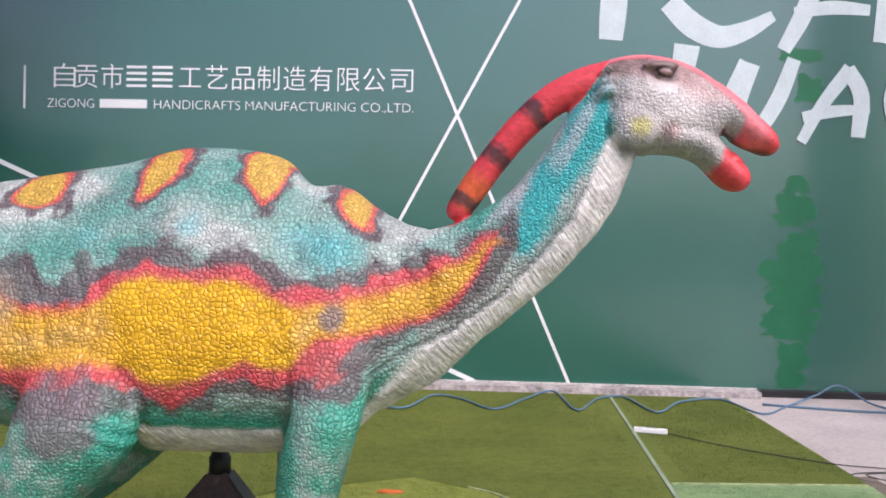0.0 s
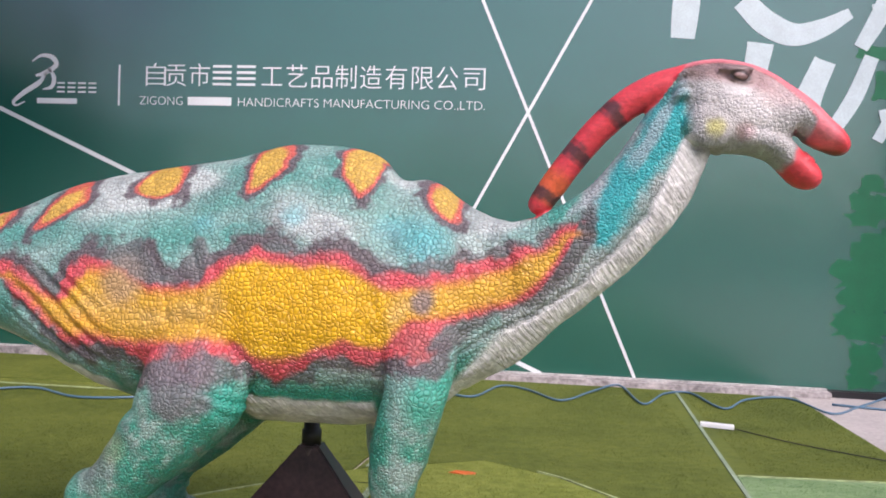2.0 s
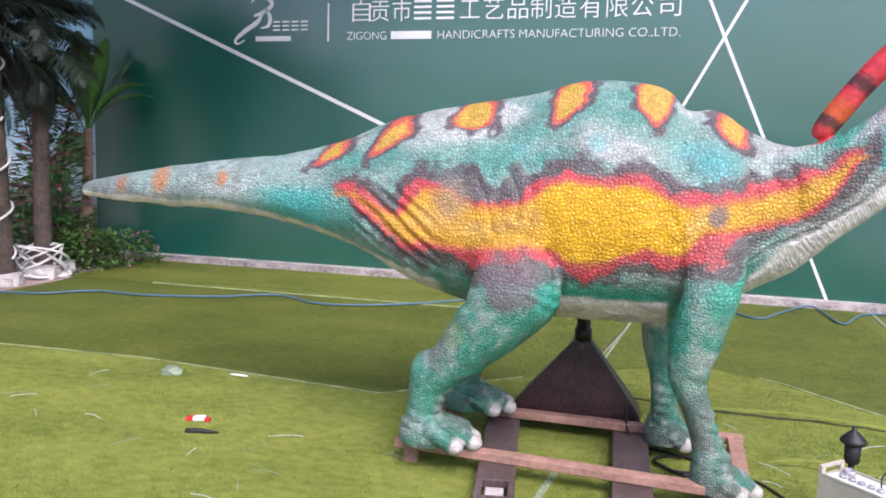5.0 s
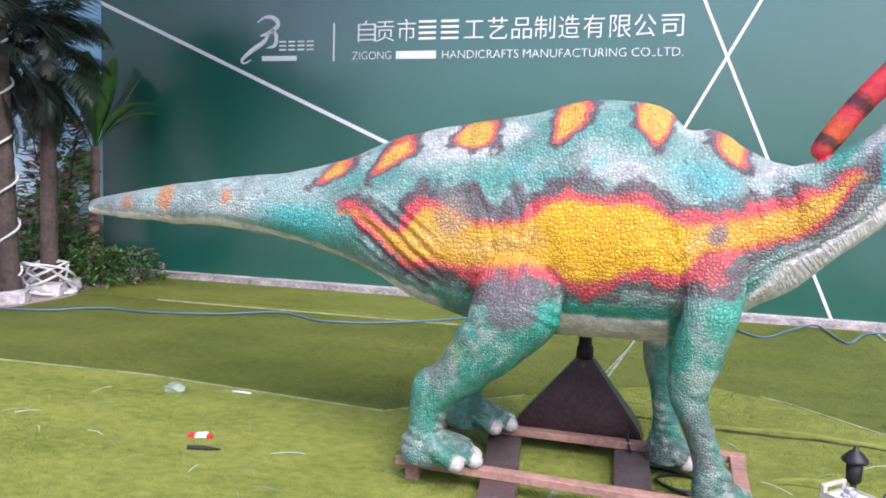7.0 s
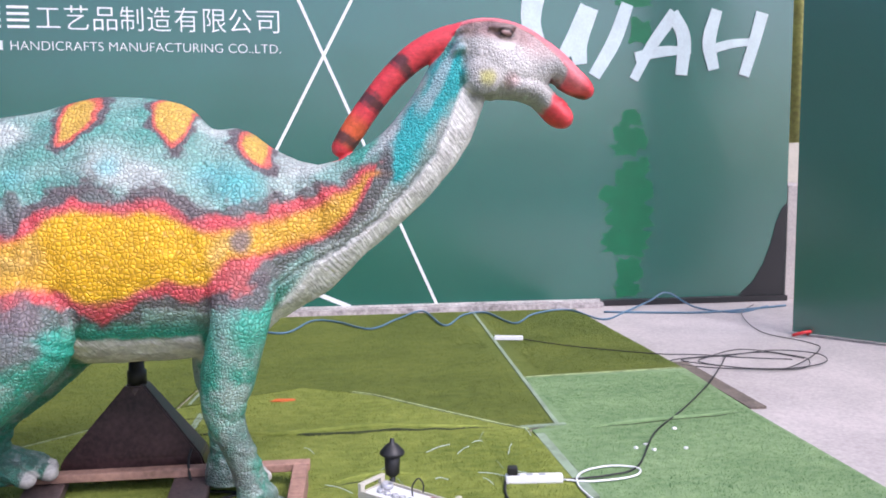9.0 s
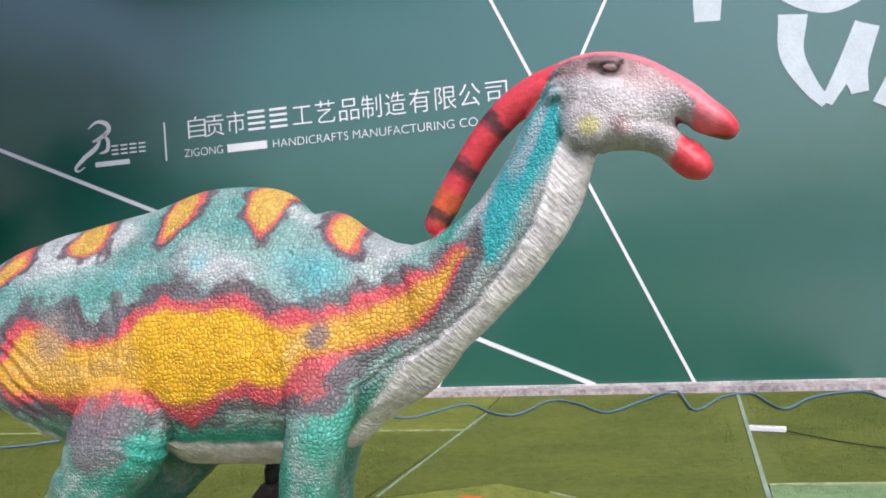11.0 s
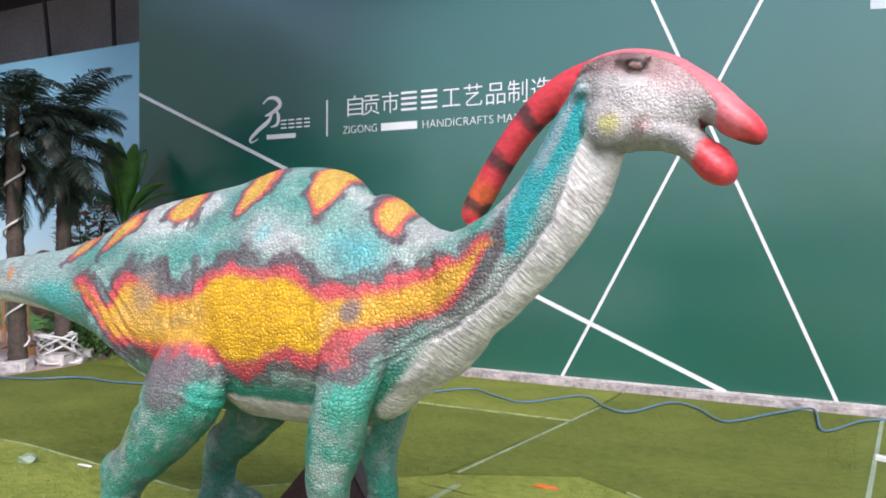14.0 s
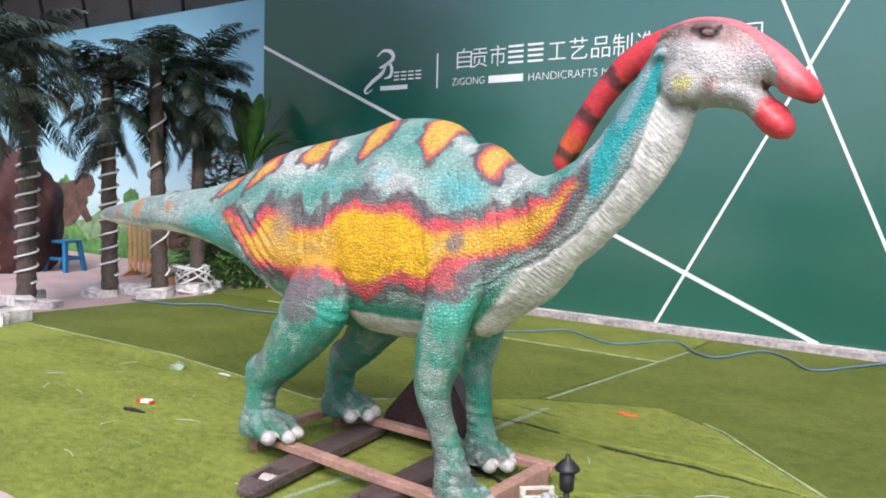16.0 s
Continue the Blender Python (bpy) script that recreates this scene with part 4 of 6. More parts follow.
    for line in (((0.05, 1.44), (0.115, 1.37), (0.13, 1.26)), ((0.09, 1.45), (0.15, 1.36), (0.155, 1.29)), ((-0.60, 1.36), (-0.545, 1.28), (-0.535, 1.15), (-0.56, 1.03)), ((-0.80, 1.30), (-0.74, 1.20), (-0.70, 1.05)), ((-0.66, 1.32), (-0.60, 1.22), (-0.60, 1.12)), ((0.30, 1.34), (0.345, 1.24), (0.34, 1.12)), ((0.44, 1.38), (0.48, 1.28), (0.47, 1.18)), ((0.02, 1.16), (0.06, 1.06), (0.06, 0.92)), ((-0.46, 0.98), (-0.42, 0.90), (-0.41, 0.80))):
        pts = spline(line, 5)
        d = np.full(n, 9.0)
        for (ax, az), (cx, cz) in zip(pts[:-1], pts[1:]):
            ex, ez = cx - ax, cz - az
            t = np.clip(((x - ax) * ex + (z - az) * ez) / (ex * ex + ez * ez), 0, 1)
            d = np.minimum(d, np.hypot(x - ax - t * ex, z - az - t * ez))
        d = d + 0.006 * mid
        lift += -0.006 * smooth_step(0.011, 0.0, d) + 0.0025 * smooth_step(0.016, 0.028, d) * smooth_step(0.060, 0.03, d)
    lift += 0.0035 * smooth_step(0.46, 0.36, z) * smooth_step(0.10, 0.2, z) * np.sin(2 * np.pi * (z + 0.25 * x + 0.02 * mid) / 0.048) * smooth_step(-0.3, 0.2, mid)
    lift += 0.0075 * mid * smooth_step(1.7, 1.5, z) * (crest < 0.5) * (z > 0.2)
    # raised edges of hood and throat, eyelids
    lift += 0.005 * head * hood * smooth_step(0.30, 0.24, u) + 0.006 * throat - 0.006 * seam
    lift += head * (0.004 * smooth_step(0.024, 0.019, eye) * smooth_step(0.0145, 0.0175, eye) - 0.004 * smooth_step(0.0165, 0.014, eye) * smooth_step(0.011, 0.0135, eye))
    me.vertices.foreach_set("co", (co + nv * lift[:, None]).ravel())
    small = np.maximum(0.25 * head, np.maximum(smooth_step(0.85, 0.75, z), smooth_step(0.62, 0.8, x) * smooth_step(1.3, 1.5, z) * 0.6))
    me.attributes.new("small_scales", "FLOAT", "POINT").data.foreach_set("value", small.clip(0, 1).astype(np.float32))
    att = me.color_attributes.new("paint", "FLOAT_COLOR", "POINT")
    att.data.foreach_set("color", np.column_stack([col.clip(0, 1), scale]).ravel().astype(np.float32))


def skin_material():
    m = bpy.data.materials.new("painted_rubber_skin")
    m.use_nodes = True
    n, l = m.node_tree.nodes, m.node_tree.links
    b = n["Principled BSDF"]
    b.inputs["Specular IOR Level"].default_value = 0.5

    def node(kind, **set_):
        q = n.new(kind)
        for k, v in set_.items():
            q.inputs[k.replace("_", " ")].default_value = v
        return q

    def math_(op, a, c):
        q = n.new("ShaderNodeMath")
        q.operation = op
        for k, v in enumerate((a, c)):
            if isinstance(v, (int, float)):
                q.inputs[k].default_value = v
            else:
                l.new(v, q.inputs[k])
        return q.outputs[0]

    def ramp(v, a, c, lo=0.0, hi=1.0):
        q = n.new("ShaderNodeMapRange")
        q.interpolation_type = "SMOOTHSTEP"
        for k, t in zip(("From Min", "From Max", "To Min", "To Max"), (a, c, lo, hi)):
            q.inputs[k].default_value = t
        l.new(v, q.inputs["Value"])
        return q.outputs[0]

    def blend(f, a, c):
        return math_("ADD", math_("MULTIPLY", a, math_("SUBTRACT", 1.0, f)), math_("MULTIPLY", c, f))

    paint = n.new("ShaderNodeVertexColor")
    paint.layer_name = "paint"
    small = n.new("ShaderNodeAttribute")
    small.attribute_name = "small_scales"
    small = small.outputs["Fac"]
    co = n.new("ShaderNodeTexCoord").outputs["Object"]
    warp = node("ShaderNodeTexNoise", Scale=11.0)
    l.new(co, warp.inputs["Vector"])
    bent = n.new("ShaderNodeVectorMath")
    bent.operation = "MULTIPLY_ADD"
    bent.inputs[1].default_value = (0.022, 0.022, 0.022)
    l.new(warp.outputs["Color"], bent.inputs[0])
    l.new(co, bent.inputs[2])
    heights, grooves, tints = [], [], []
    for sc in (60.0, 84.0):
        edge, cell = n.new("ShaderNodeTexVoronoi"), n.new("ShaderNodeTexVoronoi")
        edge.feature = "DISTANCE_TO_EDGE"
        for v in (edge, cell):
            v.inputs["Scale"].default_value = sc
            v.inputs["Randomness"].default_value = 0.8
            l.new(bent.outputs[0], v.inputs["Vector"])
        dome = ramp(cell.outputs["Distance"], 0.0, 0.75, 1.0, 0.0)
        rim = ramp(edge.outputs["Distance"], 0.0, 0.20)
        heights.append(math_("ADD", math_("MULTIPLY", rim, 0.65), math_("MULTIPLY", math_("MULTIPLY", dome, rim), 0.5)))
        grooves.append(ramp(edge.outputs["Distance"], 0.0, 0.085, 1.0, 0.0))
        sep = n.new("ShaderNodeSeparateColor")
        l.new(cell.outputs["Color"], sep.inputs[0])
        tints.append(sep.outputs[0])
    height = blend(small, *heights)
    groove = math_("MULTIPLY", blend(small, *grooves), paint.outputs["Alpha"])
    fold = node("ShaderNodeTexNoise", Scale=75.0, Detail=5.0)
    st = n.new("ShaderNodeMapping")
    st.inputs["Scale"].default_value = (0.5, 0.35, 1.3)
    st.inputs["Rotation"].default_value = (0, radians(40), 0)
    l.new(co, st.inputs["Vector"])
    l.new(st.outputs[0], fold.inputs["Vector"])
    crease = node("ShaderNodeTexNoise", Scale=13.0, Detail=4.0)
    l.new(co, crease.inputs["Vector"])
    total = math_("ADD", math_("MULTIPLY", height, paint.outputs["Alpha"]), math_("ADD", math_("MULTIPLY", fold.outputs["Fac"], 0.4), math_("MULTIPLY", crease.outputs["Fac"], 1.3)))
    # wrinkles across the pale throat and belly
    across = n.new("ShaderNodeMapping")
    across.vector_type = "TEXTURE"
    across.inputs["Rotation"].default_value = (0, radians(-38), 0)
    across.inputs["Scale"].default_value = (1.0, 7.0, 7.0)
    l.new(bent.outputs[0], across.inputs["Vector"])
    wrinkle = node("ShaderNodeTexNoise", Scale=95.0, Detail=3.0)
    l.new(across.outputs[0], wrinkle.inputs["Vector"])
    total = math_("ADD", total, math_("MULTIPLY", math_("MULTIPLY", wrinkle.outputs["Fac"], 2.2), ramp(paint.outputs["Alpha"], 0.0, 0.045, 1.0, 0.0)))
    bp = n.new("ShaderNodeBump")
    bp.inputs["Strength"].default_value, bp.inputs["Distance"].default_value = 0.78, 0.0055
    l.new(total, bp.inputs["Height"])
    l.new(bp.outputs[0], b.inputs["Normal"])
    # scale to scale variation, and darker grooves
    mul = n.new("ShaderNodeVectorMath")
    mul.operation = "SCALE"
    l.new(paint.outputs["Color"], mul.inputs[0])
    l.new(math_("MULTIPLY", ramp(blend(small, *tints), 0.0, 1.0, 0.88, 1.12), ramp(fold.outputs["Fac"], 0.3, 0.7, 0.9, 1.08)), mul.inputs["Scale"])
    groove_tone = n.new("ShaderNodeMix")
    groove_tone.data_type, groove_tone.blend_type = "RGBA", "MULTIPLY"
    groove_tone.inputs["B"].default_value = (0.62, 0.57, 0.52, 1)
    l.new(groove, groove_tone.inputs["Factor"])
    l.new(mul.outputs[0], groove_tone.inputs["A"])
    l.new(groove_tone.outputs["Result"], b.inputs["Base Color"])
    l.new(ramp(fold.outputs["Fac"], 0.3, 0.7, 0.36, 0.55), b.inputs["Roughness"])
    return m


SKIN = skin_material()
dino_mesh = dinosaur_mesh()
paint_dinosaur(dino_mesh)
dino_mesh.transform(Matrix.Translation((-DX, -DY, 0)))
dino_mesh.materials.append(SKIN)
dino_mesh.shade_smooth()
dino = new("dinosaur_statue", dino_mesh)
dino.location = (DX, DY, 0)
tagged(dino, "teal dinosaur statue with yellow flank and red crest, on timber frame", "statue")

# ---- timber frame and pallet truck under the statue ----
frame_base = thing("timber_frame", "rough reddish timber frame lying on pallet truck forks", "wooden frame")


def beam(a, b, w, z0, z1):
    bm = strip(a, b, w, z0, z1)
    bmesh.ops.bevel(bm, geom=bm.edges[:], offset=0.004, segments=1, affect="EDGES")
    return bm


part("beam", beam((-1.10, 2.885), (0.34, 2.80), 0.062, 0.080, 0.118), WOOD, frame_base)
part("beam", beam((-1.00, 3.455), (0.40, 3.44), 0.062, 0.080, 0.118), WOOD, frame_base)
part("beam", beam((-1.04, 2.93), (-1.03, 3.42), 0.06, 0.081, 0.117), WOOD, frame_base)
part("beam", beam((0.35, 2.86), (0.36, 3.405), 0.065, 0.012, 0.118), WOOD, frame_base)
for px, py in ((-1.03, 2.90), (-0.97, 3.45)):
    part("block", one_box(px - 0.03, py - 0.025, 0.012, px + 0.03, py + 0.025, 0.079, 0.003), WOOD, frame_base)

truck = thing("pallet_truck", "dark brown steel hand pallet truck with two long forks", "pallet truck")


def fork(x0, y0, x1, y1):
    """One fork from tip to heel, with a window in which its load roller sits."""
    d = Vector((x1 - x0, y1 - y0))
    m = Matrix.Translation((x0, y0, 0)) @ Matrix.Rotation(math.atan2(d.y, d.x), 4, "Z")
    n, w = d.length, 0.08
    bm = bmesh.new()
    for lo, hi in ((0.24, n),):
        box(bm, lo, -w, 0.035, hi, w, 0.079, 0.006, m)
    box(bm, 0.09, -w, 0.035, 0.239, -0.052, 0.078, 0.004, m)
    box(bm, 0.09, 0.052, 0.035, 0.239, w, 0.078, 0.004, m)
    rings(bm, [[m @ Vector(p) for p in q] for q in (
        [(0.0, -0.045, 0.03), (0.0, 0.045, 0.03), (0.0, 0.045, 0.045), (0.0, -0.045, 0.045)],
        [(0.05, -0.072, 0.03), (0.05, 0.072, 0.03), (0.05, 0.072, 0.066), (0.05, -0.072, 0.066)],
        [(0.089, -w, 0.035), (0.089, w, 0.035), (0.089, w, 0.077), (0.089, -w, 0.077)])])
    ob = part("fork", bm, STEEL, truck)
    wheel = bmesh.new()
    rings(wheel, [[m @ Vector((0.165 + 0.036 * math.cos(a), s, 0.042 + 0.030 * math.sin(a))) for a in np.linspace(0, 2 * math.pi, 18, endpoint=False)] for s in (-0.036, -0.03, 0.03, 0.036)])
    part("load_roller", wheel, CONCRETE, ob, "pale worn load roller", True)
    plate = box(bmesh.new(), 0.11, -0.05, 0.012, 0.23, 0.05, 0.022, 0, m)
    part("axle_plate", plate, BLACK, ob)


fork(-0.565, 2.43, -0.735, 3.50)
fork(-0.048, 2.44, -0.115, 3.50)
bm = bmesh.new()
rings(bm, [[(-0.70, 3.50, 0.08), (-0.06, 3.49, 0.08), (-0.06, 3.66, 0.08), (-0.70, 3.66, 0.08)], [(-0.68, 3.50, 0.15), (-0.08, 3.49, 0.15), (-0.08, 3.66, 0.15), (-0.68, 3.66, 0.15)], [(-0.405, 3.53, 0.475), (-0.325, 3.53, 0.475), (-0.325, 3.62, 0.475), (-0.405, 3.62, 0.475)]])
bmesh.ops.bevel(bm, geom=bm.edges[:], offset=0.008, segments=2, affect="EDGES")
part("a_frame", bm, DARKSTEEL, truck, "dark triangular steel frame with worn edges")
part("pump_post", lathe(bmesh.new(), [(0.042, 0.0), (0.042, 0.06), (0.034, 0.065), (0.03, 0.20), (0.03, 0.32)], (-0.365, 3.575, 0.47)), BLACK, truck, "", True)
part("bearing", lathe(bmesh.new(), [(0.03, 0.0), (0.05, 0.01), (0.05, 0.05), (0.03, 0.06)], (-0.365, 3.575, 0.41)), STEEL, truck, "", True)
steer = bmesh.new()
rings(steer, [[(s, 3.70 + 0.09 * math.cos(a), 0.09 + 0.09 * math.sin(a)) for a in np.linspace(0, 2 * math.pi, 20, endpoint=False)] for s in (-0.44, -0.43, -0.30, -0.29)])
part("steer_wheel", steer, BLACK, truck, "black rubber steering wheels", True)

# ---- control box and small electrics ----
cbox = thing("control_box", "beige steel control box with a row of sockets on top", "control box", (0.78, 2.69, 0.012), -45)
cbox.scale = (1, 1, 0.86)
part("body", one_box(-0.19, -0.068, 0.0, 0.19, 0.068, 0.25, 0.004), BOXGREY, cbox)
for s in (-1, 1):
    hb = bmesh.new()
    box(hb, s * 0.182 - 0.008, -0.067, 0.251, s * 0.182 + 0.008, -0.045, 0.292, 0.003)
    box(hb, s * 0.182 - 0.008, 0.045, 0.251, s * 0.182 + 0.008, 0.067, 0.292, 0.003)
    box(hb, s * 0.182 - 0.008, -0.045, 0.278, s * 0.182 + 0.008, 0.045, 0.292, 0.003)
    part("carry_handle", hb, BOXGREY, cbox, "beige steel carrying handle")
    part("side_lip", one_box(-0.172, s * 0.066 - 0.003, 0.251, 0.172, s * 0.066 + 0.003, 0.262, 0.001), BOXGREY, cbox)
part("socket_plate", one_box(-0.165, -0.055, 0.251, 0.165, 0.055, 0.255, 0.001), PLASTIC, cbox, "pale socket plate")
for k in range(8):
    part("socket", lathe(bmesh.new(), [(0.013, 0.0), (0.013, 0.012), (0.009, 0.014), (0.008, 0.006)], (-0.12 + k * 0.036, -0.022, 0.256), 12), SILVER, cbox, "metal cable socket", True)
part("large_socket", lathe(bmesh.new(), [(0.024, 0.0), (0.024, 0.02), (0.018, 0.024), (0.017, 0.012)], (-0.125, 0.022, 0.256), 16), SILVER, cbox, "large round metal socket", True)
part("switch", one_box(0.075, 0.006, 0.256, 0.125, 0.042, 0.268, 0.002), WOOD, cbox, "brown rocker switch")
part("aerial", tube(bmesh.new(), [(0.0, 0.02, 0.256), (0.0, 0.02, 0.30), (0.02, 0.03, 0.335), (0.035, 0.04, 0.31), (0.03, 0.045, 0.27)], 0.003, 6, 5), BLACK, cbox, "thin black looped lead", True)
part("label_plate", one_box(-0.10, -0.0705, 0.03, 0.02, -0.069, 0.10), PLASTIC, cbox, "white paper label")
part("red_plug", lathe(bmesh.new(), [(0.018, 0), (0.018, 0.03), (0.012, 0.045)], (0.209, 0.0, 0.12), 12), REDPL, cbox, "red plug", True)

sensor = thing("mushroom_lamp", "black plastic mushroom-shaped sensor lamp on a stake", "sensor lamp", (0.735, 2.90, 0.012))
sensor.scale = (0.82, 0.82, 1.18)
part("stake", lathe(bmesh.new(), [(0.012, 0.0), (0.014, 0.02), (0.014, 0.20)], (0, 0, 0), 12), BLACK, sensor, "", True)
part("cup", lathe(bmesh.new(), [(0.018, 0.19), (0.034, 0.20), (0.037, 0.262)], (0, 0, 0), 18), BLACK, sensor, "", True)
part("cap", lathe(bmesh.new(), [(0.056, 0.263), (0.060, 0.268), (0.056, 0.275), (0.028, 0.296), (0.012, 0.302), (0.010, 0.315), (0.002, 0.318)], (0, 0, 0), 20), BLACK, sensor, "", True)
part("foot", lathe(bmesh.new(), [(0.045, 0.0), (0.045, 0.008), (0.014, 0.014)], (0, 0, 0), 16), BLACK, sensor, "", True)


def power_strip(at, rz, length, label):
    ob = thing("power_strip", label, "power strip", at, rz)
    part("body", one_box(-length / 2, -0.024, 0, length / 2, 0.024, 0.036, 0.008), PLASTIC, ob)
    for k in range(3):
        x = -length * 0.3 + k * length * 0.22
        part("outlet", one_box(x - 0.014, -0.014, 0.0365, x + 0.014, 0.014, 0.0385), SILVER, ob, "grey socket outlet")
    return ob


strip_near = power_strip((1.40, 3.30, 0.012), -6, 0.26, "white plastic power strip with a black plug in it")
part("plug", one_box(-0.12, -0.018, 0.039, -0.075, 0.02, 0.075, 0.006), BLACK, strip_near, "black plug")
power_strip((1.95, 6.33, 0.010), -14, 0.24, "white plastic power strip on dark turf")
adapter = thing("power_adapter", "grey metal power adapter with a yellow label", "power adapter", (1.17, 2.86, 0.012), -8)
part("case", one_box(-0.125, -0.05, 0, 0.125, 0.05, 0.05, 0.004), SILVER, adapter)
part("label_sticker", one_box(-0.03, -0.0515, 0.012, 0.03, -0.0505, 0.04), YELLOW, adapter, "yellow warning label")
part("side_sticker", one_box(0.075, -0.0515, 0.018, 0.10, -0.0505, 0.034), YELLOW, adapter, "small yellow sticker")


def cable(name, pts, r, mat, label, category="cable"):
    ob = new(name, mesh_from(tube(bmesh.new(), pts, r, 7, 6), name, mat, True))
    return tagged(ob, label, category)


T = 0.020
cable("cable", [(1.27, 3.31, T), (1.24, 3.15, T), (1.26, 3.0, T), (1.20, 2.92, 0.045)], 0.006, BLACK, "black mains cable between strip and adapter")
cable("cable", [(1.04, 2.87, 0.035), (0.98, 2.80, T), (0.97, 2.68, T), (0.93, 2.545, 0.06)], 0.006, BLACK, "black cable from adapter to control box")
cable("cable", [(0.64, 2.86, 0.05), (0.56, 2.95, T), (0.46, 3.12, T), (0.30, 3.26, T), (0.10, 3.36, T), (-0.08, 3.36, 0.05), (-0.13, 3.44, 0.13), (-0.12, 3.52, 0.2)], 0.0065, BLACK, "thick black cable running under the statue")
cable("cable", [(0.04, 3.20, T), (0.14, 3.12, T), (0.24, 3.22, T), (0.14, 3.34, T), (0.03, 3.30, T), (0.02, 3.20, 0.028), (0.12, 3.12, 0.03), (0.25, 3.20, 0.03)], 0.008, BLACK, "loops of black cable round the statue's foot")
cable("cable", [(1.53, 3.29, T), (1.66, 3.25, T), (1.86, 3.28, T), (1.92, 3.37, T), (1.80, 3.42, T), (1.64, 3.36, T), (1.58, 3.20, T), (1.62, 2.9, T), (1.58, 2.7, T), (1.35, 2.78, T), (1.28, 2.84, 0.035)], 0.0048, PLASTIC, "white mains cable loop beside the power strip")
cable("cable", [(1.54, 3.285, T), (1.75, 3.31, T), (1.93, 3.40, T), (2.2, 3.85, T), (2.55, 4.25, T), (2.95, 4.75, T), (3.25, 5.2, 0.0), (3.45, 5.5, 0.0)], 0.0045, BLACK, "black cable running over turf to the coil")
cable("cable", [(2.06, 6.30, T), (2.35, 6.0, T), (2.7, 5.75, T), (3.0, 5.62, 0.012), (3.3, 5.6, 0.0), (3.6, 5.45, 0.0), (3.9, 5.35, 0.0)], 0.0042, BLACK, "black extension cable from the power strip")
rc = random.Random(8)
coil = []
for k in range(21):
    a = k * 0.86
    coil.append((3.55 + (0.55 + rc.uniform(-0.16, 0.12)) * math.cos(a) + 0.008 * k, 5.36 + (0.27 + rc.uniform(-0.12, 0.1)) * math.sin(a), 0.0 + 0.0006 * k))
cable("cable_coil", coil + [(4.30, 5.62, 0.0), (4.36, 5.9, 0.0), (4.22, 6.25, 0.0), (4.3, 6.7, 0.0), (4.55, 7.3, 0.0), (4.9, 7.7, 0.0)], 0.0038, BLACK, "loose coil of black cable on concrete")
cable("red_clamp", [(4.40, 6.16, 0.0), (4.44, 6.10, 0.03), (4.52, 6.10, 0.04), (4.55, 6.18, 0.0)], 0.014, REDPL, "red plastic clamp lying on the concrete", "clamp")
hose = [(-6.0, 5.35, 0.015), (-5.4, 5.45, T), (-5.05, 5.75, T), (-4.55, 5.75, T), (-3.9, 5.95, T), (-3.45, 6.25, T), (-2.9, 6.02, T), (-2.3, 6.25, T), (-1.75, 6.75, T), (-1.45, 7.15, T), (-1.1, 6.95, T), (-0.78, 6.85, T), (-0.45, 7.35, T), (-0.12, 6.98, T), (0.10, 6.92, T), (0.30, 7.45, T), (0.55, 7.32, T), (0.82, 6.95, T), (1.10, 7.40, T), (1.38, 7.74, 0.03), (1.50, 7.0, T), (1.75, 7.5, T), (2.0, 7.60, T), (2.15, 7.0, T), (2.45, 7.45, T), (2.85, 7.62, T), (3.05, 7.15, 0.0), (3.4, 7.5, 0.0), (3.75, 7.74, 0.06), (4.0, 7.85, 0.13), (4.2, 7.6, 0.01), (4.5, 7.3, 0.0), (5.0, 7.6, 0.0)]
cable("hose", hose, 0.0095, BLUEHOSE, "thin blue air hose snaking along the wall foot", "hose")
cable("hose", [(3.2, 7.55, 0.0), (3.7, 7.42, 0.0), (4.2, 7.35, 0.0), (4.7, 7.45, 0.0), (5.2, 7.6, 0.0)], 0.011, BLUEHOSE, "thin blue air hose on the concrete", "hose")

# ---- litter on the turf ----
wrap = thing("wrapper", "crumpled red and white plastic wrapper on turf", "litter", (-2.19, 3.03, 0.012), 12)
for nm, x0, x1, mt in (("red_end", -0.07, -0.034, REDPL), ("white_middle", -0.033, 0.025, PLASTIC), ("red_end", 0.026, 0.055, REDPL)):
    bm = one_box(x0, -0.022, 0.0, x1, 0.022, 0.022, 0.008)
    for v in bm.verts:
        v.co += Vector((0, 0.008 * math.sin(90 * v.co.x), 0.006 * math.sin(70 * v.co.x + 2)))
    part(nm, bm, mt, wrap)
cable("screwdriver", [(-2.16, 2.86, 0.02), (-2.08, 2.88, 0.02), (-2.0, 2.89, 0.02)], [0.012, 0.012, 0.004], BLACK, "small black tool lying on turf", "tool")


def scrap(name, at, r, mat, label, seed, category="litter"):
    rr = random.Random(seed)
    bm = bmesh.new()
    v = bmesh.ops.create_icosphere(bm, subdivisions=2, radius=1)["verts"]
    for p in v:
        p.co *= 1 + rr.uniform(-0.25, 0.25)
        p.co = Vector((p.co.x * r[0], p.co.y * r[1], max(p.co.z, -0.3) * r[2] + 0.3 * r[2]))
    ob = new(name, mesh_from(bm, name, mat))
    ob.location = at
    return tagged(ob, label, category)


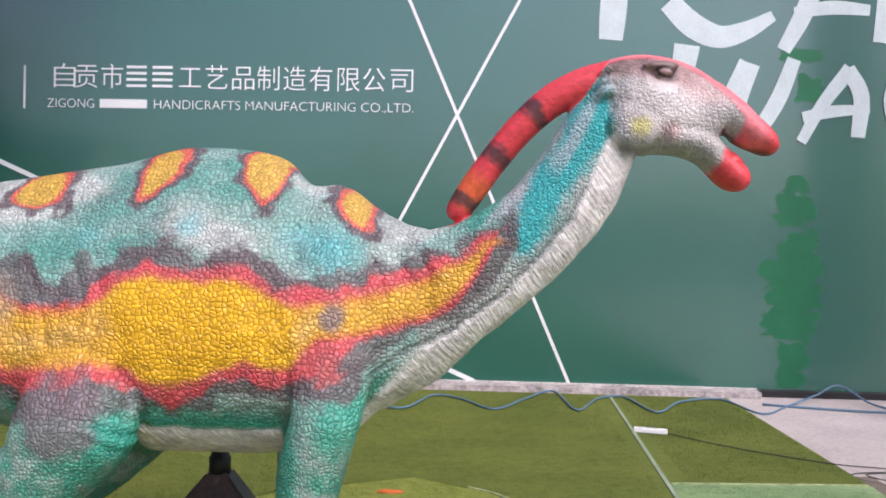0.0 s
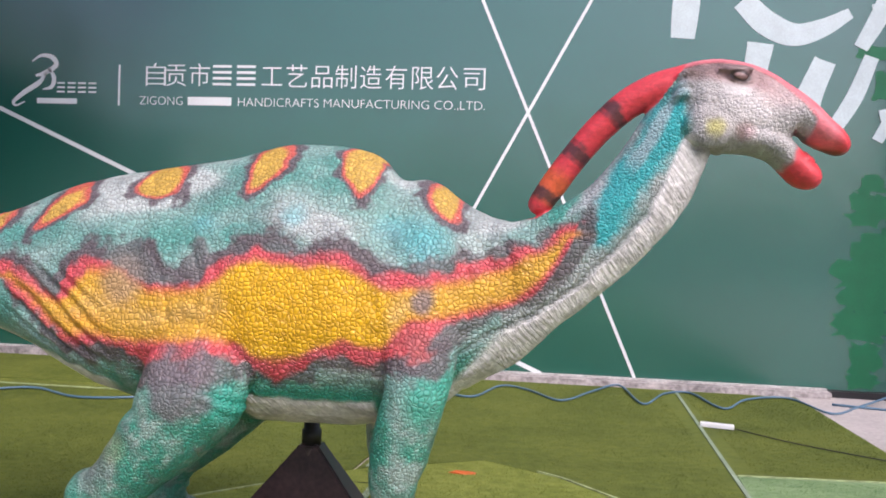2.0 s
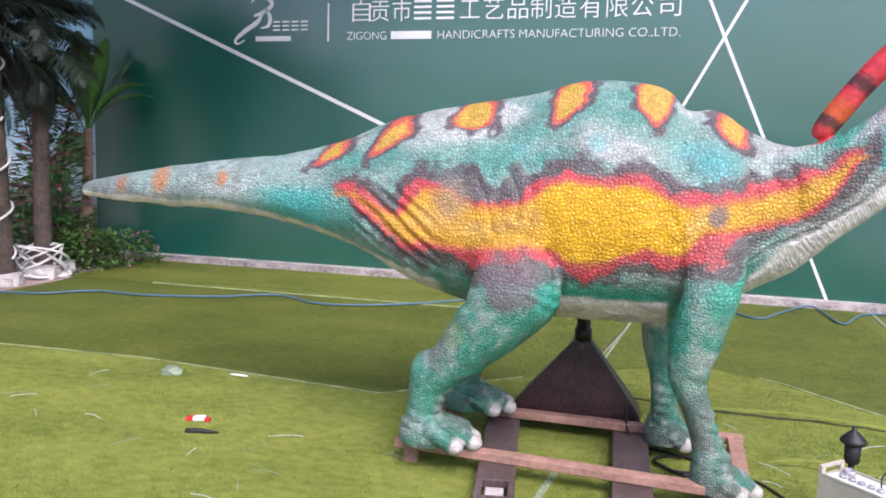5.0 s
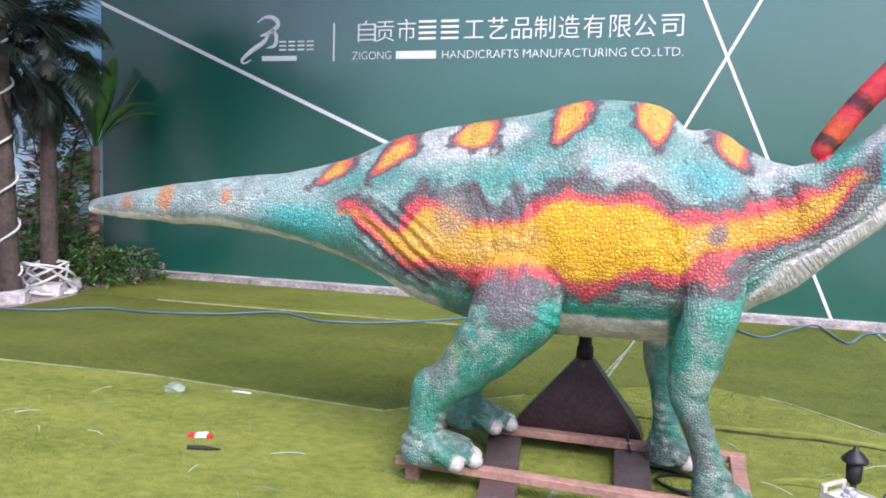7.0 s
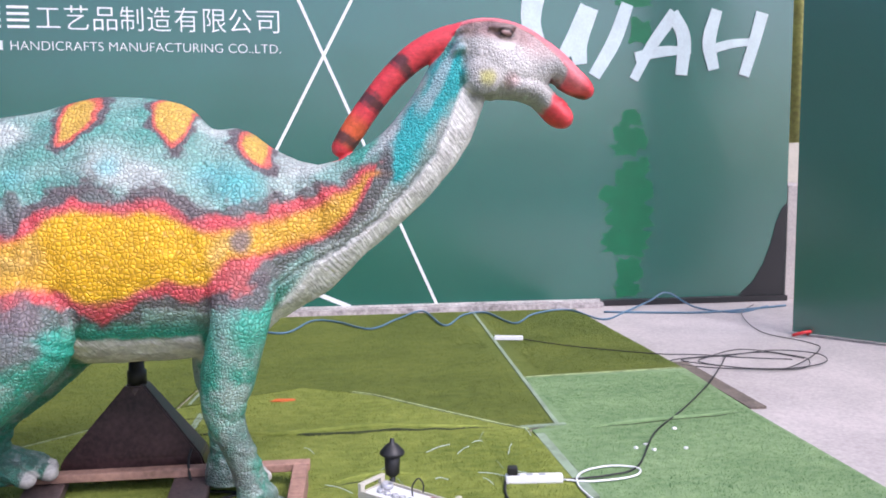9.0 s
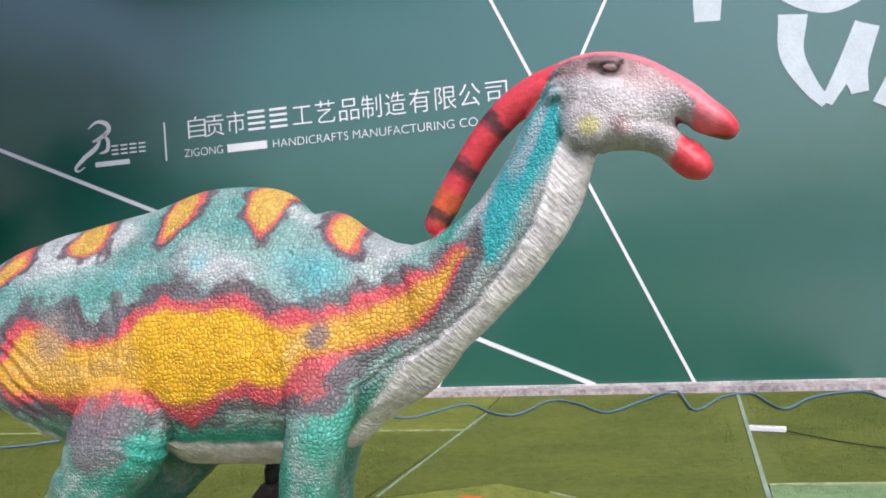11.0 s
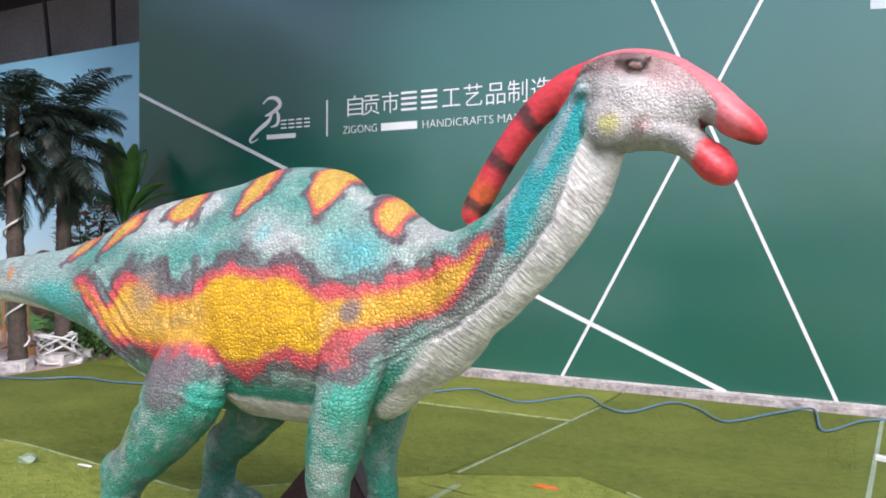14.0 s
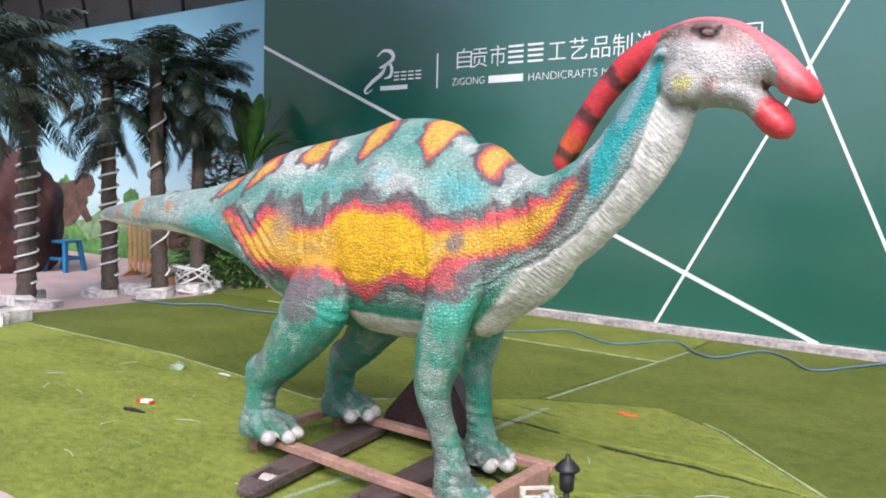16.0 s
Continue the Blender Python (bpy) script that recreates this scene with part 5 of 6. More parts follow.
scrap("plastic_bag", (-2.81, 3.69, 0.012), (0.07, 0.05, 0.035), TAPE, "small crumpled pale plastic bag on turf", 1)
scrap("paper_scrap", (-2.42, 3.80, 0.008), (0.07, 0.012, 0.01), PLASTIC, "white paper scrap at a turf seam", 2)
scrap("orange_scrap", (0.19, 4.79, 0.010), (0.07, 0.025, 0.012), ORANGE, "orange scrap of plastic on turf", 3)
for k, (px, py) in enumerate(((2.02, 3.66), (2.10, 3.62), (2.09, 3.70), (2.34, 3.92), (2.27, 3.62))):
    scrap("foam_crumb", (px, py, 0.009), (0.013, 0.010, 0.008), PLASTIC, "white foam crumb on mint turf", 10 + k)["group"] = "foam crumbs"
rs = random.Random(21)
for k in range(46):
    px, py = rs.choice(((rs.uniform(-2.6, 1.4), rs.uniform(2.2, 3.4)), (rs.uniform(0.3, 1.55), rs.uniform(3.2, 4.0)), (rs.uniform(-3.4, -1.6), rs.uniform(2.2, 3.6))))
    a, ln = rs.uniform(0, math.pi), rs.uniform(0.03, 0.085)
    if abs(px - 0.75) < 0.3 and abs(py - 2.56) < 0.3 or -1.1 < px < 0.45 and 2.75 < py < 3.75:
        continue
    c, s = math.cos(a) * ln, math.sin(a) * ln
    ob = new("straw", mesh_from(tube(bmesh.new(), [(px - c, py - s, 0.019), (px, py + 0.01, 0.023), (px + c, py + s, 0.019)], 0.0016, 5, 2), "straw", PALE if k % 3 else TAPE))
    tagged(ob, "thin pale plastic sliver lying on turf", "litter", "plastic slivers")

# ---- right end: free-standing panel, pillar and what lies behind ----
d = Vector((0.46, -0.55)).normalized()
panel = tagged(new("wall_east", mesh_from(strip((4.48, 6.27), (4.48 + d.x * 4, 6.27 + d.y * 4), 0.08, 0.015, 6.0), "wall_east", WALL)), "free-standing green vinyl panel beside the wall", "wall", kind="structure")
pillar = tagged(new("pillar", mesh_from(one_box(5.46, 8.05, -0.01, 6.1, 8.6, 1.25, 0.01), "pillar", CONCRETE)), "low grey concrete pillar behind the wall's end", "pillar", kind="structure")
CURTAIN = material("yellow_green_curtain", (0.33, 0.33, 0.10), 0.8, spread=0.4, grain=20, blot=5, bump=0.3)
bm = bmesh.new()
cols = [(5.45 + 0.05 * k, 9.0 + 0.05 * math.sin(k * 1.3)) for k in range(26)]
rings(bm, [[(px, py, zz) for px, py in cols] + [(px, py + 0.02, zz) for px, py in cols[::-1]] for zz in (1.75, 6.5)])
tagged(new("curtain", mesh_from(bm, "curtain", CURTAIN, True)), "yellow-green hanging curtain behind the gap", "curtain", kind="structure")
tagged(new("back_wall", mesh_from(one_box(5.45, 10.2, -0.01, 9.5, 10.4, 2.4), "back_wall", BOXGREY)), "pale wall far behind the gap", "wall", kind="structure")
scrap("orange_crate", (5.95, 9.4, 1.25), (0.12, 0.1, 0.08), ORANGE, "orange thing on a ledge behind the gap", 31, "crate")
tagged(new("ledge", mesh_from(one_box(5.6, 9.1, -0.01, 7.0, 9.9, 1.25), "ledge", CONCRETE)), "grey concrete ledge behind the gap", "ledge", kind="structure")

# ---- left end: painted backdrop, dark hall above it ----
def sky_paint():
    m = material("painted_sky", (0.3, 0.5, 0.6), 0.55, spread=0.1, bump=0.05)
    n, l = m.node_tree.nodes, m.node_tree.links
    co, sp, rp = n.new("ShaderNodeTexCoord"), n.new("ShaderNodeSeparateXYZ"), n.new("ShaderNodeValToRGB")
    mr = n.new("ShaderNodeMapRange")
    nz = n.new("ShaderNodeTexNoise")
    nz.inputs["Scale"].default_value, nz.inputs["Detail"].default_value = 0.9, 5
    l.new(co.outputs["Object"], nz.inputs["Vector"])
    ad = n.new("ShaderNodeMath")
    ad.operation = "MULTIPLY_ADD"
    ad.inputs[1].default_value = 1.1
    l.new(nz.outputs["Fac"], ad.inputs[0])
    l.new(co.outputs["Object"], sp.inputs[0])
    l.new(sp.outputs["Z"], ad.inputs[2])
    mr.inputs["From Min"].default_value, mr.inputs["From Max"].default_value = 0.6, 4.6
    l.new(ad.outputs[0], mr.inputs["Value"])
    l.new(mr.outputs[0], rp.inputs[0])
    e = rp.color_ramp.elements
    e[0].position, e[0].color = 0.08, (0.30, 0.52, 0.40, 1)
    e[1].position, e[1].color = 1.0, (0.20, 0.46, 0.58, 1)
    for pos, c in ((0.25, (0.50, 0.68, 0.70, 1)), (0.45, (0.34, 0.60, 0.72, 1))):
        k = e.new(pos)
        k.color = c
    l.new(rp.outputs[0], n["Principled BSDF"].inputs["Base Color"])
    return m


MY = 8.04
mural = tagged(new("backdrop", mesh_from(one_box(-18, MY, -0.01, -6.87, MY + 0.1, 4.02), "backdrop", sky_paint())), "painted backdrop of blue sky and far green hills", "painted backdrop", kind="structure")
LEAFPAINT = material("painted_foliage", (0.07, 0.20, 0.05), 0.6, spread=0.7, grain=9, blot=3, bump=0.05)
FARGREEN = material("painted_meadow", (0.16, 0.26, 0.13), 0.6, spread=0.4, grain=8, blot=2, bump=0.05)
BROWNPAINT = material("painted_brown", (0.085, 0.048, 0.036), 0.6, spread=0.8, grain=9, blot=3, bump=0.05)
PINKPAINT = material("painted_pink", (0.26, 0.10, 0.14), 0.6, spread=0.3, grain=9, bump=0.05)


def painted(loop, mat, depth, label=""):
    bm = bmesh.new()
    rings(bm, [[(p, MY - depth, q) for p, q in loop], [(p, MY + 0.001, q) for p, q in loop]])
    part("painted_shape", bm, mat, mural, label)


rm_ = random.Random(12)
painted([(-18, 0.0)] + [(-18 + k * 0.4, 0.62 + 0.16 * math.sin(k * 0.8) + rm_.uniform(-0.05, 0.05)) for k in range(28)] + [(-6.88, 0.6), (-6.88, 0.0)], FARGREEN, 0.004, "painted pale green meadow")
painted([(-18, 0.0)] + [(-18 + k * 0.2, 0.36 + 0.12 * math.sin(k * 0.9) + rm_.uniform(-0.07, 0.07)) for k in range(56)] + [(-6.88, 0.3), (-6.88, 0.0)], LEAFPAINT, 0.008, "painted dark green undergrowth")
for cx, cz, r in ((-12.3, 1.12, 0.32), (-11.8, 0.95, 0.2), (-10.2, 1.0, 0.24), (-9.6, 0.86, 0.26), (-13.6, 1.2, 0.35), (-7.6, 0.9, 0.35), (-7.2, 1.3, 0.28)):
    painted([(cx + r * (1 + rm_.uniform(-0.25, 0.2)) * math.cos(a), cz + 0.8 * r * (1 + rm_.uniform(-0.25, 0.2)) * math.sin(a)) for a in np.linspace(0, 2 * math.pi, 26, endpoint=False)], LEAFPAINT, 0.012, "painted tree")
painted([(-12.6 + 0.95 * math.cos(a) * (1 + 0.15 * math.sin(3 * a)), 0.85 + 0.42 * math.sin(a)) for a in np.linspace(0, 2 * math.pi, 30, endpoint=False)], BROWNPAINT, 0.014, "painted brown shape")
painted([(-8.9 + 0.45 * math.cos(a) * (1 + 0.2 * math.sin(2 * a)), 0.7 + 0.5 * math.sin(a)) for a in np.linspace(0, 2 * math.pi, 28, endpoint=False)], BROWNPAINT, 0.018, "painted brown shape")
painted([(-13.0, 0.62), (-12.8, 1.12), (-12.3, 1.26), (-11.95, 1.33), (-11.7, 1.46), (-11.42, 1.40), (-11.34, 1.22), (-11.46, 1.06), (-11.72, 1.0), (-11.62, 0.82), (-11.45, 0.62), (-11.62, 0.55), (-11.95, 0.78), (-12.3, 0.6)], BROWNPAINT, 0.016, "painted brown shape")
painted([(-12.9, 2.95), (-12.5, 2.85), (-12.25, 2.70), (-12.05, 2.72), (-12.0, 2.86), (-12.15, 2.62), (-12.3, 2.5), (-12.4, 2.68), (-12.6, 2.78)], PINKPAINT, 0.006, "painted red flying shape")
painted([(-7.9, 3.62), (-7.75, 3.66), (-7.62, 3.72), (-7.72, 3.62), (-7.78, 3.60)], BROWNPAINT, 0.006, "small painted dark bird shape")

# near black, so the hall's unlit depth is put into the colour
DARK = material("near_black_hall", (0.018, 0.018, 0.02), 0.8, spread=0.4, grain=8, blot=1, bump=0.2)
FASCIA = material("grey_cladding", (0.13, 0.125, 0.12), 0.8, spread=0.3, grain=20, blot=0.8, bump=0.3)
tagged(new("hall_fascia", mesh_from(one_box(-26, 8.75, 4.1, -6.9, 8.9, 5.15), "hall_fascia", FASCIA)), "grey cladding band above the painted backdrop", "fascia", kind="structure")
hall = tagged(new("hall_roof", mesh_from(one_box(-26, 8.95, 4.3, -6.7, 9.1, 9.5), "hall_roof", DARK)), "near-black sheet for the unlit hall under its roof", "roof", kind="structure")
part("overhead_slab", one_box(-26, 6.6, 5.5, -6.9, 8.94, 5.65), DARK, hall, "dark overhead slab that blocks sky light")
# unseen slab, added to shade and darken the left of the printed wall
part("overhead_slab", one_box(-6.89, 3.2, 6.0, -1.7, 8.94, 6.15), DARK, hall, "dark overhead slab that blocks sky light")
for k in range(7):
    x = -8.2 - k * 1.5
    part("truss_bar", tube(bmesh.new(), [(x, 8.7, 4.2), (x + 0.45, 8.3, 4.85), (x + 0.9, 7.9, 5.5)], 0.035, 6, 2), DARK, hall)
# never in view; added to keep the low sky out of the vinyl's reflection
tagged(new("unseen_wall_south", mesh_from(one_box(-18, -12.2, -0.01, 16, -12.0, 2.6), "unseen_wall_south", CONCRETE)), "unseen plain grey wall, added behind to darken reflections", "wall", kind="structure")
# unseen; height and length chosen so the vinyl's left part mirrors dark
tagged(new("unseen_side_wall", mesh_from(one_box(-18.2, -16, -0.01, -18.0, 8.0, 9), "unseen_side_wall", FASCIA)), "unseen tall grey side wall, added for dark reflections", "wall", kind="structure")

# ---- palms ----
TRUNK = material("dark_palm_bark", (0.085, 0.065, 0.052), 0.85, spread=0.5, grain=26, blot=6, bump=0.7, depth=0.01)
FROND = material("dark_palm_leaf", (0.022, 0.038, 0.024), 0.5, spread=0.6, grain=14, blot=4, bump=0.1)
ROPE = material("white_rope_light", (0.68, 0.68, 0.66), 0.4, spread=0.1, bump=0.05)
STONE = material("whitewashed_stone", (0.50, 0.48, 0.46), 0.9, spread=0.55, grain=14, blot=5, bump=0.9, depth=0.015)


def frond(bm, base, az, rise, length, droop, rr):
    """A feather leaf: a curved rib with hanging leaflets on both sides."""
    out = Vector((math.cos(az), math.sin(az), 0))
    side = Vector((-out.y, out.x, 0))
    pts, p, ang = [], Vector(base), rise
    n = 15
    for k in range(n + 1):
        pts.append(p.copy())
        p = p + (out * math.cos(ang) + Vector((0, 0, math.sin(ang)))) * (length / n)
        ang -= droop / n * (0.5 + k / n)
    for k in range(1, n + 1):
        a, b = pts[k - 1], pts[k]
        w = 0.008 * (1 - k / (n + 2))
        q = [a - side * w, a + side * w, b + side * w, b - side * w]
        bm.faces.new([bm.verts.new(v) for v in q])
        if k < 3:
            continue
        t = (b - a).normalized()
        l = length * 0.36 * math.sin(math.pi * (0.15 + 0.8 * k / n)) * rr.uniform(0.85, 1.1)
        for s in (-1, 1):
            for h in (0.0, 0.34, 0.67):
                o = a.lerp(b, h)
                dn = Vector((0, 0, -1)) * rr.uniform(0.25, 0.75)
                tip = o + (side * s * 0.85 + t * 0.55 + dn).normalized() * l
                mid = o.lerp(tip, 0.5) + Vector((0, 0, 0.02))
                wv = t * 0.0085
                v = [bm.verts.new(c) for c in (o - wv * 0.6, o + wv * 0.6, mid + wv, mid - wv)]
                bm.faces.new(v)
                bm.faces.new((v[3], v[2], bm.verts.new(tip)))


def palm(at, height, r, seed, rope, coiled=False, leaves=27):
    rr = random.Random(seed)
    ob = thing("palm_tree", "artificial palm, dark fronds" + (", trunk wound with white rope light" if rope else ", ringed bare trunk"), "palm tree", at, group="row of palms")
    lx, ly = rr.uniform(-0.06, 0.06), rr.uniform(-0.05, 0.05)
    n = int(height / 0.07)
    loops = []
    for k in range(n + 1):
        f = k / n
        rad = r * (1.12 - 0.3 * f) * (1.07 if k % 2 else 0.95)
        loops.append([(lx * f + rad * math.cos(a), ly * f + rad * math.sin(a), 0.08 + f * height) for a in np.linspace(0, 2 * math.pi, 14, endpoint=False)])
    part("trunk", rings(bmesh.new(), loops), TRUNK, ob, "", True)
    bm, dry = bmesh.new(), bmesh.new()
    top = Vector((lx, ly, 0.08 + height))
    for k in range(leaves):
        low = k % 3 == 0
        frond(bm, top - Vector((0, 0, 0.35 * rr.random() + (0.25 if low else 0))), rr.uniform(0, 2 * math.pi), rr.uniform(-0.5, 0.25) if low else rr.uniform(0.2, 1.35), rr.uniform(0.65, 1.05), rr.uniform(1.3, 2.4), rr)
    for k in range(11):
        frond(dry, top - Vector((0, 0, 0.3 + 0.45 * rr.random())), rr.uniform(0, 2 * math.pi), rr.uniform(-1.2, -0.7), rr.uniform(0.45, 0.8), 0.6, rr)
    part("crown", bm, FROND, ob, "dark green feathery fronds")
    part("old_fronds", dry, FROND, ob, "hanging old fronds")
    if rope:
        turns = rope
        pts = [((r * 1.12 + 0.012) * math.cos(a) + lx * (a / (turns * 6.283)), (r * 1.12 + 0.012) * math.sin(a) + ly * (a / (turns * 6.283)), 0.25 + (height - 0.5) * a / (turns * 6.283)) for a in np.linspace(0, turns * 2 * math.pi, int(turns * 10))]
        part("rope_light", tube(bmesh.new(), pts, 0.0125, 6, 2), ROPE, ob, "white rope light wound round the trunk", True)
    if coiled:
        pts = [((0.20 + rr.uniform(-0.05, 0.1)) * math.cos(a) + 0.1, (0.16 + rr.uniform(-0.03, 0.08)) * math.sin(a) - 0.12, 0.16 + 0.15 * math.sin(a * 0.7) + 0.04 * rr.random()) for a in np.linspace(0, 7 * 2 * math.pi, 56)]
        part("rope_coil", tube(bmesh.new(), pts, 0.0125, 6, 2), ROPE, ob, "heap of coiled white rope light", True)
    for k in range(5):
        a, q = rr.uniform(0, 6.28), rr.uniform(0.12, 0.24)
        sx, sy, sz = rr.uniform(0.09, 0.17), rr.uniform(0.09, 0.15), rr.uniform(0.06, 0.14)
        bm = one_box(-sx, -sy, 0, sx, sy, sz, 0.015, Matrix.Translation((q * math.cos(a), q * math.sin(a), 0)) @ Matrix.Rotation(rr.uniform(0, 3), 4, "Z"))
        for v in bm.verts:
            v.co += Vector((rr.uniform(-1, 1), rr.uniform(-1, 1), rr.uniform(-0.4, 1) if v.co.z > 0.02 else 0)) * 0.016
        part("base_stone", bm, STONE, ob, "whitewashed base stone")
    return ob


palm((-5.62, 3.62, -0.005), 2.6, 0.085, 1, 9)
palm((-6.42, 4.38, -0.005), 2.75, 0.088, 2, 14)
palm((-6.52, 5.40, -0.005), 2.55, 0.085, 3, 12)
palm((-6.15, 5.82, -0.005), 2.75, 0.085, 4, 5)
palm((-6.20, 6.38, -0.005), 2.75, 0.080, 5, 0, True, 40)

# ---- broad-leaved plant against the wall ----
BANANA = material("broad_green_leaf", (0.06, 0.17, 0.035), 0.45, spread=0.5, grain=8, blot=3, bump=0.1)
STALK = material("pale_pink_stem", (0.30, 0.20, 0.15), 0.8, spread=0.3, grain=20, blot=5, bump=0.3)
ban = thing("banana_plant", "artificial banana plant with upright paddle leaves", "plant", (-6.55, 7.45, -0.005))
part("trunk", tube(bmesh.new(), [(0, 0, 0.0), (0.01, 0, 0.5), (0.03, 0, 1.0), (0.05, 0, 1.55)], [0.075, 0.065, 0.06, 0.05], 12, 4), STALK, ban, "pale pinkish stem", True)
rb = random.Random(6)
for k in range(11):
    az, tilt, ln = k * 2.4 + rb.uniform(-0.3, 0.3), rb.uniform(1.0, 1.52), rb.uniform(0.9, 1.3)
    bm = bmesh.new()
    out, side = Vector((math.cos(az), math.sin(az), 0)), Vector((-math.sin(az), math.cos(az), 0))
    p, rows_ = Vector((0.05, 0, 1.35 + 0.1 * rb.random())), []
    for j in range(11):
        f = j / 10
        w = 0.012 if f < 0.3 else 0.115 * math.sin(math.pi * min(1, (f - 0.27) / 0.75)) ** 0.7 + 0.003
        up = Vector((0, 0, 1)) * 0.25 * w
        rows_.append([p - side * w + up, p.copy(), p + side * w + up])
        p = p + (out * math.cos(tilt) + Vector((0, 0, math.sin(tilt)))) * ln / 10
        tilt -= 0.035 if k % 4 else 0.15
    vv = [[bm.verts.new(c) for c in r_] for r_ in rows_]
    for a, b in zip(vv, vv[1:]):
        for j in range(2):
            bm.faces.new((a[j], a[j + 1], b[j + 1], b[j]))
    ex = bmesh.ops.extrude_face_region(bm, geom=bm.faces[:])
    bmesh.ops.translate(bm, vec=(0, 0, 0.004), verts=[v for v in ex["geom"] if isinstance(v, bmesh.types.BMVert)])
    part("leaf", bm, BANANA, ban, "", True)


def bush(at, r, h, seed, mats, label, leaf=0.09):
    rr = random.Random(seed)
    ob = thing("bush", label, "plant", at, group="low plants")
    for nm, mt, cnt in mats:
        bm = bmesh.new()
        for _ in range(cnt):
            a, q, zz = rr.uniform(0, 6.283), r * math.sqrt(rr.random()), rr.random()
            c = Vector((q * math.cos(a) * (1.15 - 0.6 * zz), q * math.sin(a) * (1.15 - 0.6 * zz), 0.02 + h * zz))
            dr = Vector((math.cos(a) + rr.uniform(-0.8, 0.8), math.sin(a) + rr.uniform(-0.8, 0.8), rr.uniform(-0.2, 0.9))).normalized()
            sd = dr.cross(Vector((0, 0, 1))).normalized() * leaf * 0.22
            l = leaf * rr.uniform(0.7, 1.4)
            m1 = c + dr * l * 0.5
            bm.faces.new([bm.verts.new(v) for v in (c, m1 - sd, c + dr * l - Vector((0, 0, 0.03)), m1 + sd)])
        part(nm, bm, mt, ob)["kind"] = "stuff"
    stem = bmesh.new()
    for _ in range(6):
        a = rr.uniform(0, 6.283)
        tube(stem, [(0, 0, 0), (0.3 * r * math.cos(a), 0.3 * r * math.sin(a), h * 0.5), (0.6 * r * math.cos(a), 0.6 * r * math.sin(a), h * 0.9)], 0.006, 5, 2)
    part("stem", stem, TRUNK, ob)


FLOWER = material("purple_flower", (0.35, 0.16, 0.30), 0.6, spread=0.4)
MOTTLED = material("mottled_red_leaf", (0.34, 0.17, 0.16), 0.6, spread=0.7, grain=16, blot=8)
FERN = material("fresh_green_leaf", (0.075, 0.17, 0.035), 0.5, spread=0.6, grain=12, blot=5)
bush((-6.05, 6.85, -0.005), 0.38, 0.42, 1, (("foliage", FERN, 420),), "low bright green leafy plant by the palms")
bush((-5.95, 7.35, -0.005), 0.40, 0.36, 2, (("foliage", FERN, 420), ("blossom", FLOWER, 60)), "low green plant with purple flowers")
bush((-6.45, 7.0, -0.005), 0.42, 0.55, 3, (("foliage", BANANA, 420),), "dark green leafy shrub by the palms")
bush((-6.75, 7.1, -0.005), 0.40, 1.9, 4, (("foliage", BANANA, 420), ("red_foliage", MOTTLED, 380)), "tall shrub with mottled red leaves", 0.17)
bush((-7.5, 7.55, -0.005), 0.5, 0.9, 5, (("foliage", FERN, 500),), "green leafy shrub before the painted backdrop", 0.13)

# ---- things among the palms ----
STOOLBLUE = material("blue_plastic", (0.02, 0.15, 0.33), 0.4, spread=0.1, bump=0.03)
stool = thing("stool", "blue plastic stool standing on pink paving", "stool", (-9.2, 6.3, -0.002), 20)
part("seat", one_box(-0.17, -0.17, 0.42, 0.17, 0.17, 0.46, 0.012), STOOLBLUE, stool)
for sx in (-1, 1):
    for sy in (-1, 1):
        part("leg", rings(bmesh.new(), [[(sx * 0.19 + u * 0.028, sy * 0.19 + v * 0.028, 0) for u, v in ((-1, -1), (1, -1), (1, 1), (-1, 1))], [(sx * 0.14 + u * 0.028, sy * 0.14 + v * 0.028, 0.419) for u, v in ((-1, -1), (1, -1), (1, 1), (-1, 1))]]), STOOLBLUE, stool)
for s in (-1, 1):
    part("rail", one_box(-0.15, s * 0.165 - 0.012, 0.17, 0.15, s * 0.165 + 0.012, 0.215, 0.004), STOOLBLUE, stool)
    part("rail", one_box(s * 0.165 - 0.012, -0.15, 0.17, s * 0.165 + 0.012, 0.15, 0.215, 0.004), STOOLBLUE, stool)

PINE = material("orange_pine", (0.42, 0.22, 0.09), 0.65, spread=0.3, grain=30, blot=6, bump=0.3)


def picket(at, rz, n):
    ob = thing("wooden_barrier", "orange pine picket barrier standing by the palms", "barrier", at, rz, "pine barriers")
    w = n * 0.095
    for k in range(n):
        part("slat", one_box(-w / 2 + k * 0.095, -0.012, 0.06, -w / 2 + k * 0.095 + 0.06, 0.0, 0.86, 0.003), PINE, ob)
    for zz in (0.2, 0.7):
        part("rail", one_box(-w / 2 - 0.02, 0.001, zz, w / 2, 0.03, zz + 0.06, 0.003), PINE, ob)
    for s in (-1, 1):
        part("foot", rings(bmesh.new(), [[(s * w * 0.42 + u * 0.02, v, 0) for u, v in ((-1, -0.2), (1, -0.2), (1, 0.2), (-1, 0.2))], [(s * w * 0.42 + u * 0.02, v, 0.10) for u, v in ((-1, 0.032), (1, 0.032), (1, 0.07), (-1, 0.07))]]), PINE, ob)


picket((-7.95, 6.75, -0.002), 12, 5)
picket((-7.05, 6.55, -0.002), -30, 3)

MAROON = material("dark_maroon_rockwork", (0.045, 0.014, 0.013), 0.75, spread=0.6, grain=9, blot=2, bump=0.6, depth=0.03)
bm = bmesh.new()
